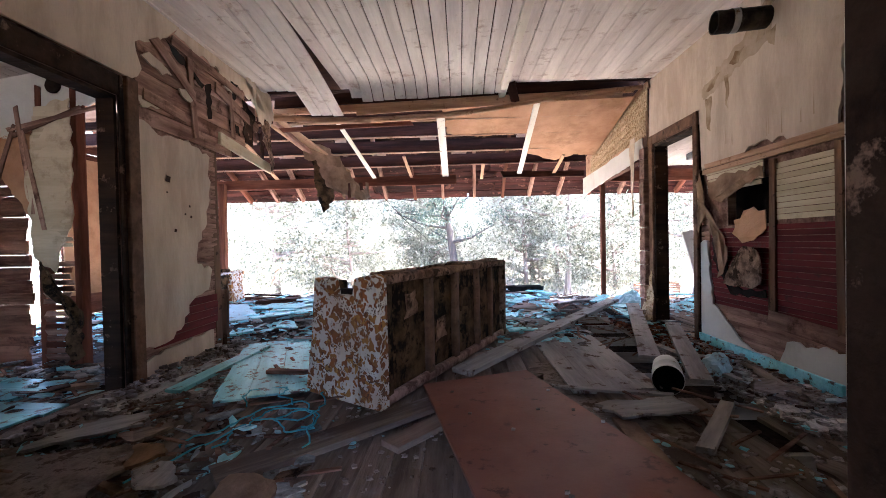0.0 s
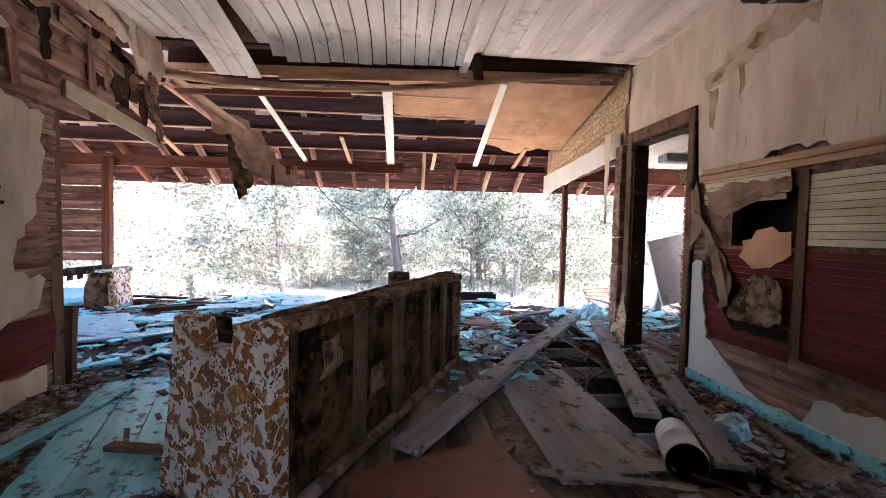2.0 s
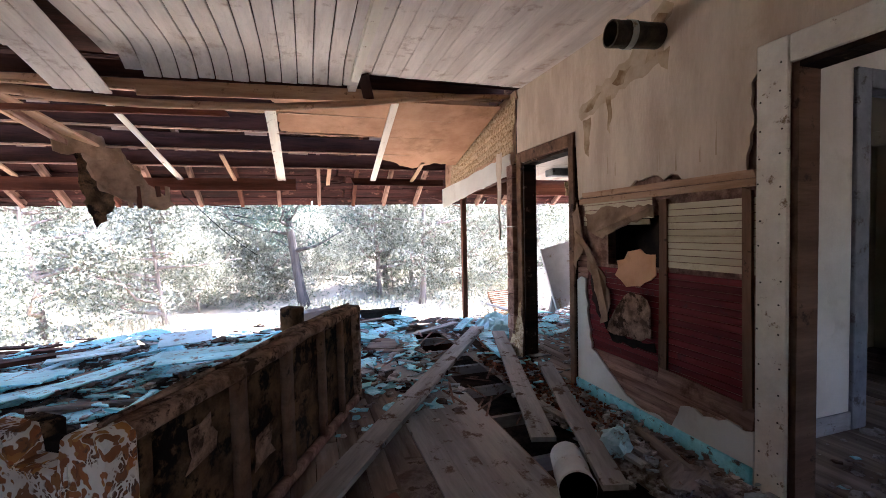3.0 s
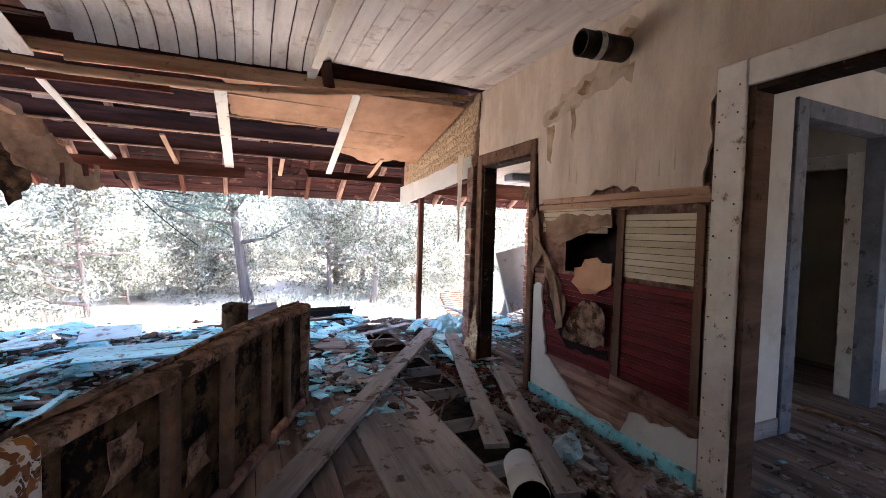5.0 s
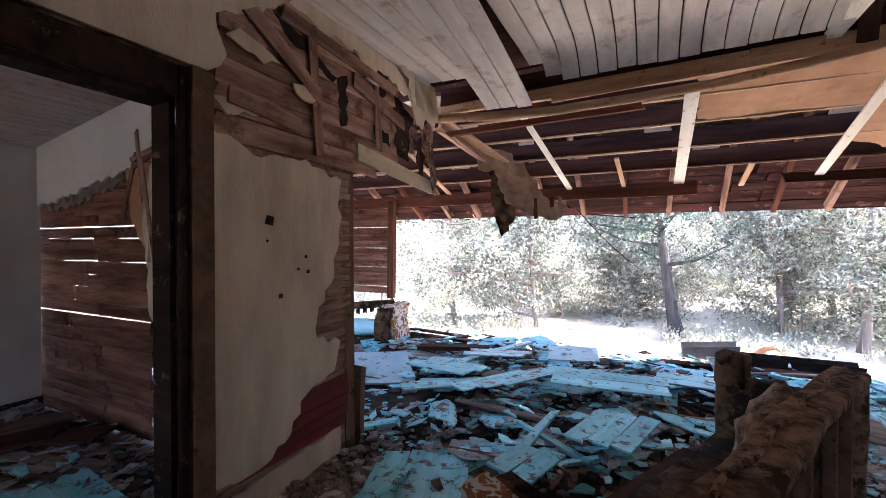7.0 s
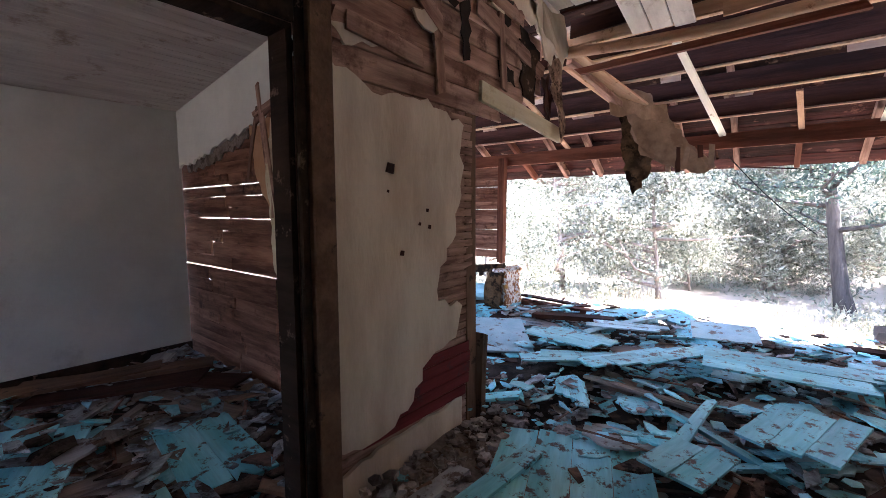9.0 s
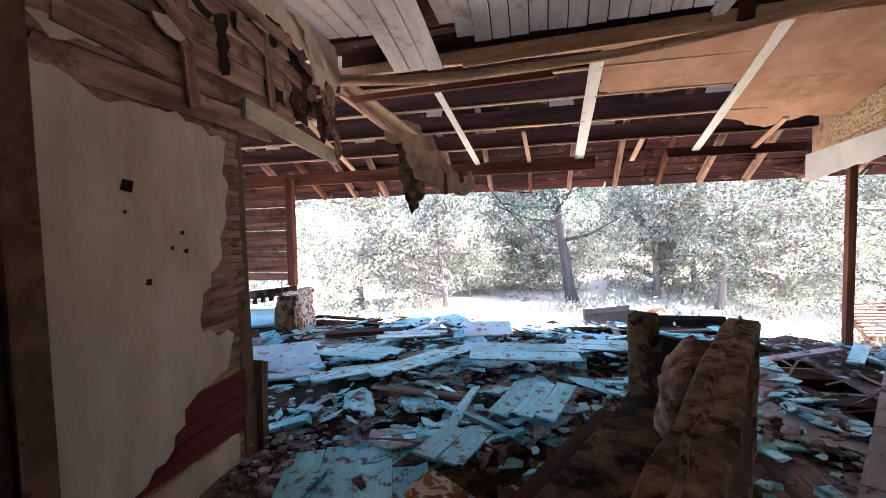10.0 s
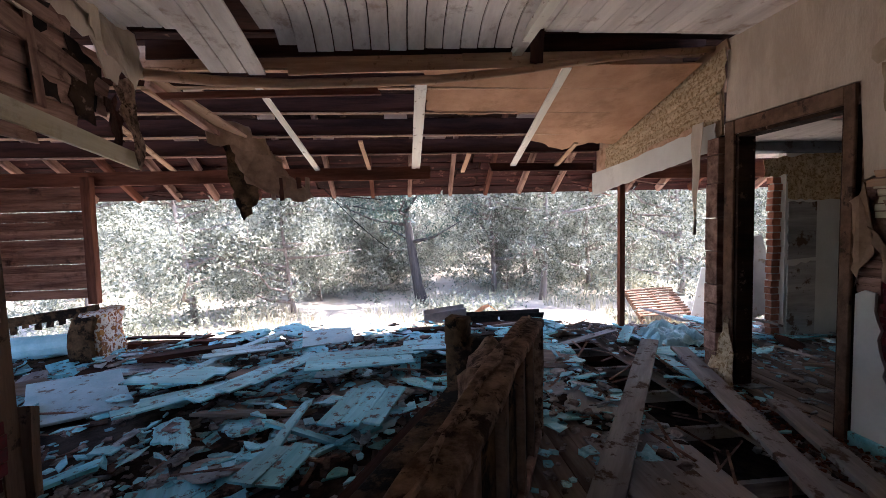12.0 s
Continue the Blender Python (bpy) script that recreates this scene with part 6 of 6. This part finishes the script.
def bucket():
    b = thing("bucket", (1.70, 3.0, 0.11), "white bucket lying on its side with a dark mouth", "bucket")
    a, e = Vector((1.52, 2.78, 0.10)), Vector((1.65, 3.08, 0.095))
    d = (e - a).normalized()
    s = d.cross(Vector((0, 0, 1))).normalized()
    t = s.cross(d)
    seg = 24
    def ring(bm, c, r):
        return [bm.verts.new(c + (s * math.cos(6.283 * k / seg) + t * math.sin(6.283 * k / seg)) * r) for k in range(seg)]
    def skin(rows, cap):
        bm = bmesh.new()
        rs = [ring(bm, a.lerp(e, u), r) for u, r in rows]
        for p, q in zip(rs, rs[1:]):
            for k in range(seg):
                bm.faces.new((p[k], p[(k + 1) % seg], q[(k + 1) % seg], q[k]))
        if cap:
            bm.faces.new(rs[-1])
        return bm
    # black inside skin paints the shade within the white bucket
    for nm, rows, mt, cap in (("body", ((0.0, 0.092), (0.03, 0.097), (0.06, 0.093), (0.5, 0.09), (0.52, 0.094), (0.55, 0.09), (1.0, 0.087)), M_CAN, True), ("inside", ((0.0, 0.092), (0.01, 0.087), (0.95, 0.082)), M_BLACK, True)):
        ob = part(nm, skin(rows, cap), mt, b)
        for f in ob.data.polygons:
            f.use_smooth = True


def plastic_bottle():
    b = thing("plastic_bag", (2.0, 3.15, 0.05), "crumpled clear plastic bag on the rubble", "bag")
    bm = bmesh.new()
    bmesh.ops.create_icosphere(bm, subdivisions=3, radius=0.09)
    for v in bm.verts:
        v.co = v.co * (1 + 0.35 * wob(*v.co, 22)) + Vector((2.02, 3.12, 0.09))
    part("film", bm, M_WHITEP, b)


def rope():
    r = thing("rope", (-0.9, 2.3, 0.03), "tangled turquoise rope on the floorboards", "rope")
    rnd = random.Random(15)
    for k in range(5):
        p = Vector((rnd.uniform(-1.15, -0.55), rnd.uniform(2.0, 2.7), 0.03))
        a = rnd.uniform(0, 6.28)
        pts = []
        for i in range(26):
            a += rnd.gauss(0.12, 0.5)
            p = p + Vector((math.cos(a) * 0.045, math.sin(a) * 0.045, 0))
            p.x += (-0.85 - p.x) * 0.04
            p.y += (2.3 - p.y) * 0.04
            pts.append((p.x, p.y, 0.06 + 0.02 * wob(p.x, p.y, k, 6)))
        bm = bmesh.new()
        tube(bm, pts, [0.005] * 26, 5)
        part("strand", bm, M_ROPE, r)
    bm = bmesh.new()
    tube(bm, [(-0.95 - 0.012 * i, 2.25 - 0.03 * i + 0.03 * math.sin(i * 0.8), 0.055) for i in range(20)], [0.005] * 20, 5)
    part("strand", bm, M_ROPE, r)


def hanging_junk():
    h = thing("hanging_sheet", (-1.9, 6.2, 2.2), "torn brown sheet dangling from the porch roof", "sheet")
    board("lath", (-2.05, 5.3, 2.60), (-1.80, 6.45, 2.36), 0.13, 0.02, M_TAN, h, jag=0.08, warp=0.03)
    board("lath", (-2.10, 5.33, 2.57), (-1.90, 6.35, 2.30), 0.06, 0.05, M_LATH, h, jag=0.08, warp=0.03)
    part("curled_paper", sheet(10, 8, lambda u, v: (-2.02 + 0.36 * u + 0.05 * v, 6.05 + 0.62 * u, 2.50 - 0.24 * v - 0.02 * u + 0.07 * math.sin(v * 3.4) + 0.05 * wob(u * 4, v * 3, 3)), 0.005), M_CARD, h)
    board("lath", (-2.12, 5.32, 2.52), (-1.95, 6.45, 2.32), 0.04, 0.02, M_TAN, h, jag=0.08)
    r = random.Random(91)
    for k, (pts, mt, y0) in enumerate((([(-2.10, 2.38), (-1.84, 2.40), (-1.80, 1.80), (-1.97, 1.52), (-2.05, 1.70)], M_BURLAP, 6.86), ([(-2.04, 2.42), (-1.70, 2.46), (-1.60, 2.24), (-1.46, 2.02), (-1.22, 1.78), (-1.38, 1.72), (-1.62, 1.82), (-1.86, 1.92)], M_CARD, 6.74), ([(-1.75, 2.3), (-1.62, 2.32), (-1.55, 2.12), (-1.68, 2.08)], M_TAN, 6.9))):
        part("sheet", slab(torn(pts, r, 0.025), 0.01, lambda u, v, q, k=k, y0=y0: (u, y0 + q + 0.14 * wob(u * 3, v * 2, k) + 0.3 * (u + 1.9), v)), mt, h)
    for k in range(6):
        x = -1.75 + 0.1 * k
        board("shred", (x, 6.85, 2.0), (x + RND.uniform(-0.04, 0.06), 6.88, 1.72 + RND.uniform(0, 0.16)), 0.05, 0.006, M_CARD if k % 2 else M_DARKW, h, up=(0, 1, 0), jag=0.03)
    c = thing("cable", (-0.6, 7.8, 1.4), "slack dark cable hanging from the eave", "cable")
    bm = bmesh.new()
    tube(bm, [(-1.15 + 0.75 * i / 10, 7.3 + 0.5 * i / 10, 1.90 - 0.80 * i / 10 - 0.05 * math.sin(i / 10 * 3.14)) for i in range(11)], [0.006] * 11, 5)
    part("wire", bm, M_BLACK, c)


def porch_things():
    t = thing("plastic_sheet", (2.8, 6.3, 0.05), "crumpled pale blue plastic sheet on the porch floor", "plastic sheet")
    part("film", sheet(28, 24, lambda u, v: (2.42 + 0.75 * u, 6.0 + 0.7 * v, 0.05 + 0.15 * math.sin(u * 3.1) * math.sin(v * 3.1) ** 0.7 * (0.6 + 0.8 * abs(wob(u * 3, v * 3, 7))) + 0.13 * abs(wob(u * 5, v * 5, 2)) - 0.04 * abs(wob(u * 11, v * 11, 3))), 0.004), M_TARP, t)
    f = thing("wallboard", (3.9, 6.4, 0.2), "pale grey wallboard leaning in the side porch", "panel")
    m = pose(3.86, 6.45, 0.70, -8, -12, 6)
    part("face", bevelled(boxes((-0.27, 0.27, -0.02, 0.02, -0.45, 0.45)), 0.004), M_GREYC2, f, "", m)
    board("prop", (3.75, 6.62, 0.02), (3.8, 6.52, 0.5), 0.09, 0.04, M_GREYP, f, up=(0, 1, 0))
    w = thing("wallboard", (3.6, 7.2, 0), "white panel leaning at the open side", "panel")
    part("sheet", bevelled(boxes((-0.4, 0.4, -0.015, 0.015, 0, 0.95)), 0.004), M_ENAMEL, w, "", pose(4.62, 7.95, -0.3, 14, 6, -20))
    g = thing("gutter", (0.6, 7.4, 0.1), "bent grey sheet-metal trough at the floor edge", "sheet metal")
    part("trough", sheet(4, 10, lambda u, v: (0.05 + 0.55 * u, 7.30 + 0.28 * v, 0.10 + 0.22 * abs(2 * v - 1) ** 1.5 * (0.7 + 0.3 * u)), 0.004), M_METAL, g)
    part("trough", sheet(4, 8, lambda u, v: (0.55 + 1.05 * u, 7.18 + 0.22 * v, 0.10 + 0.14 * abs(2 * v - 1) ** 1.5), 0.004), M_BLACK, g)
    o = thing("rusty_tin", (0.95, 7.55, 0.1), "folded rusty orange tin sheet", "tin sheet")
    part("sheet", sheet(6, 4, lambda u, v: (0.72 + 0.5 * u, 7.55 + 0.2 * v, 0.10 + 0.19 * (1 - abs(2 * u - 0.9)) + 0.02 * wob(u * 3, v * 3, 4)), 0.004), M_RUST, o)
    p = thing("pallet", (4.6, 9.3, -0.4), "slatted wooden pallet tilted on the ground", "pallet")
    for k in range(11):
        board("slat", (3.95 + 0.02 * k, 9.0 + 0.09 * k, -0.33 + 0.03 * k), (5.0 + 0.02 * k, 9.08 + 0.09 * k, -0.31 + 0.03 * k), 0.082, 0.02, M_BROWNTRIM, p)
    for x in (4.0, 4.5, 4.95):
        board("bearer", (x, 8.95, -0.42), (x + 0.2, 9.95, -0.08), 0.05, 0.08, M_BROWNTRIM, p)
    # ruined armchair on its back under the plank wall
    s = thing("armchair", (-4.0, 6.75, 0), "ruined floral armchair frame with a blue-grey seat", "armchair")

    def lumpy(name, bx, mt, lab, bev=0.03, amount=0.05):
        bm = bevelled(boxes(bx), bev)
        bmesh.ops.subdivide_edges(bm, edges=[e for e in bm.edges if e.calc_length() > 0.1], cuts=3, use_grid_fill=True)
        for v in bm.verts:
            v.co += Vector((amount, amount, amount * 0.8)) * wob(*v.co, 6)
        part(name, bm, mt, s, lab)

    lumpy("arm", (-3.60, -3.36, 6.55, 6.98, 0.0, 0.60), M_FLORAL, "floral cover gone dark with dirt")
    lumpy("arm_front", (-3.64, -3.40, 6.50, 6.56, 0.02, 0.56), M_BURLAP, "")
    board("rail", (-4.75, 6.75, 0.46), (-3.48, 6.75, 0.61), 0.10, 0.08, M_BURLAP, s, up=(0, 1, 0), jag=0.04)
    for k in range(9):
        board("tatter", (-4.55 + 0.12 * k, 6.70, 0.45 + 0.014 * k), (-4.54 + 0.12 * k, 6.69, 0.36 + 0.014 * k + RND.uniform(-0.03, 0.03)), 0.07, 0.006, M_BURLAP, s, up=(0, 1, 0), jag=0.03, segs=2)
    bm = bmesh.new()
    tube(bm, [(-4.75, 6.75, 0.17), (-4.4, 6.75, 0.21), (-4.0, 6.75, 0.23), (-3.62, 6.75, 0.26)], [0.11, 0.13, 0.125, 0.10], 12)
    part("seat_roll", bm, M_TARP, s)
    lumpy("base", (-4.75, -3.60, 6.45, 7.0, -0.02, 0.10), M_BURLAP, "", 0.02, 0.03)


M_ENAMEL = mat("white_enamel", (0.70, 0.70, 0.70), (0.80, 0.80, 0.80), 4, 0.4, 0.1, None, (0.4, 0.32, 0.25), 7, 0.12, vary=0.05)
M_GREYC2 = mat("grey_enamel", (0.42, 0.43, 0.44), (0.52, 0.53, 0.54), 4, 0.5, 0.1, None, (0.3, 0.25, 0.2), 6, 0.15, vary=0.05)
stove_pipe()
bucket()
plastic_bottle()
rope()
hanging_junk()
porch_things()
debris()
rubble()
floors()
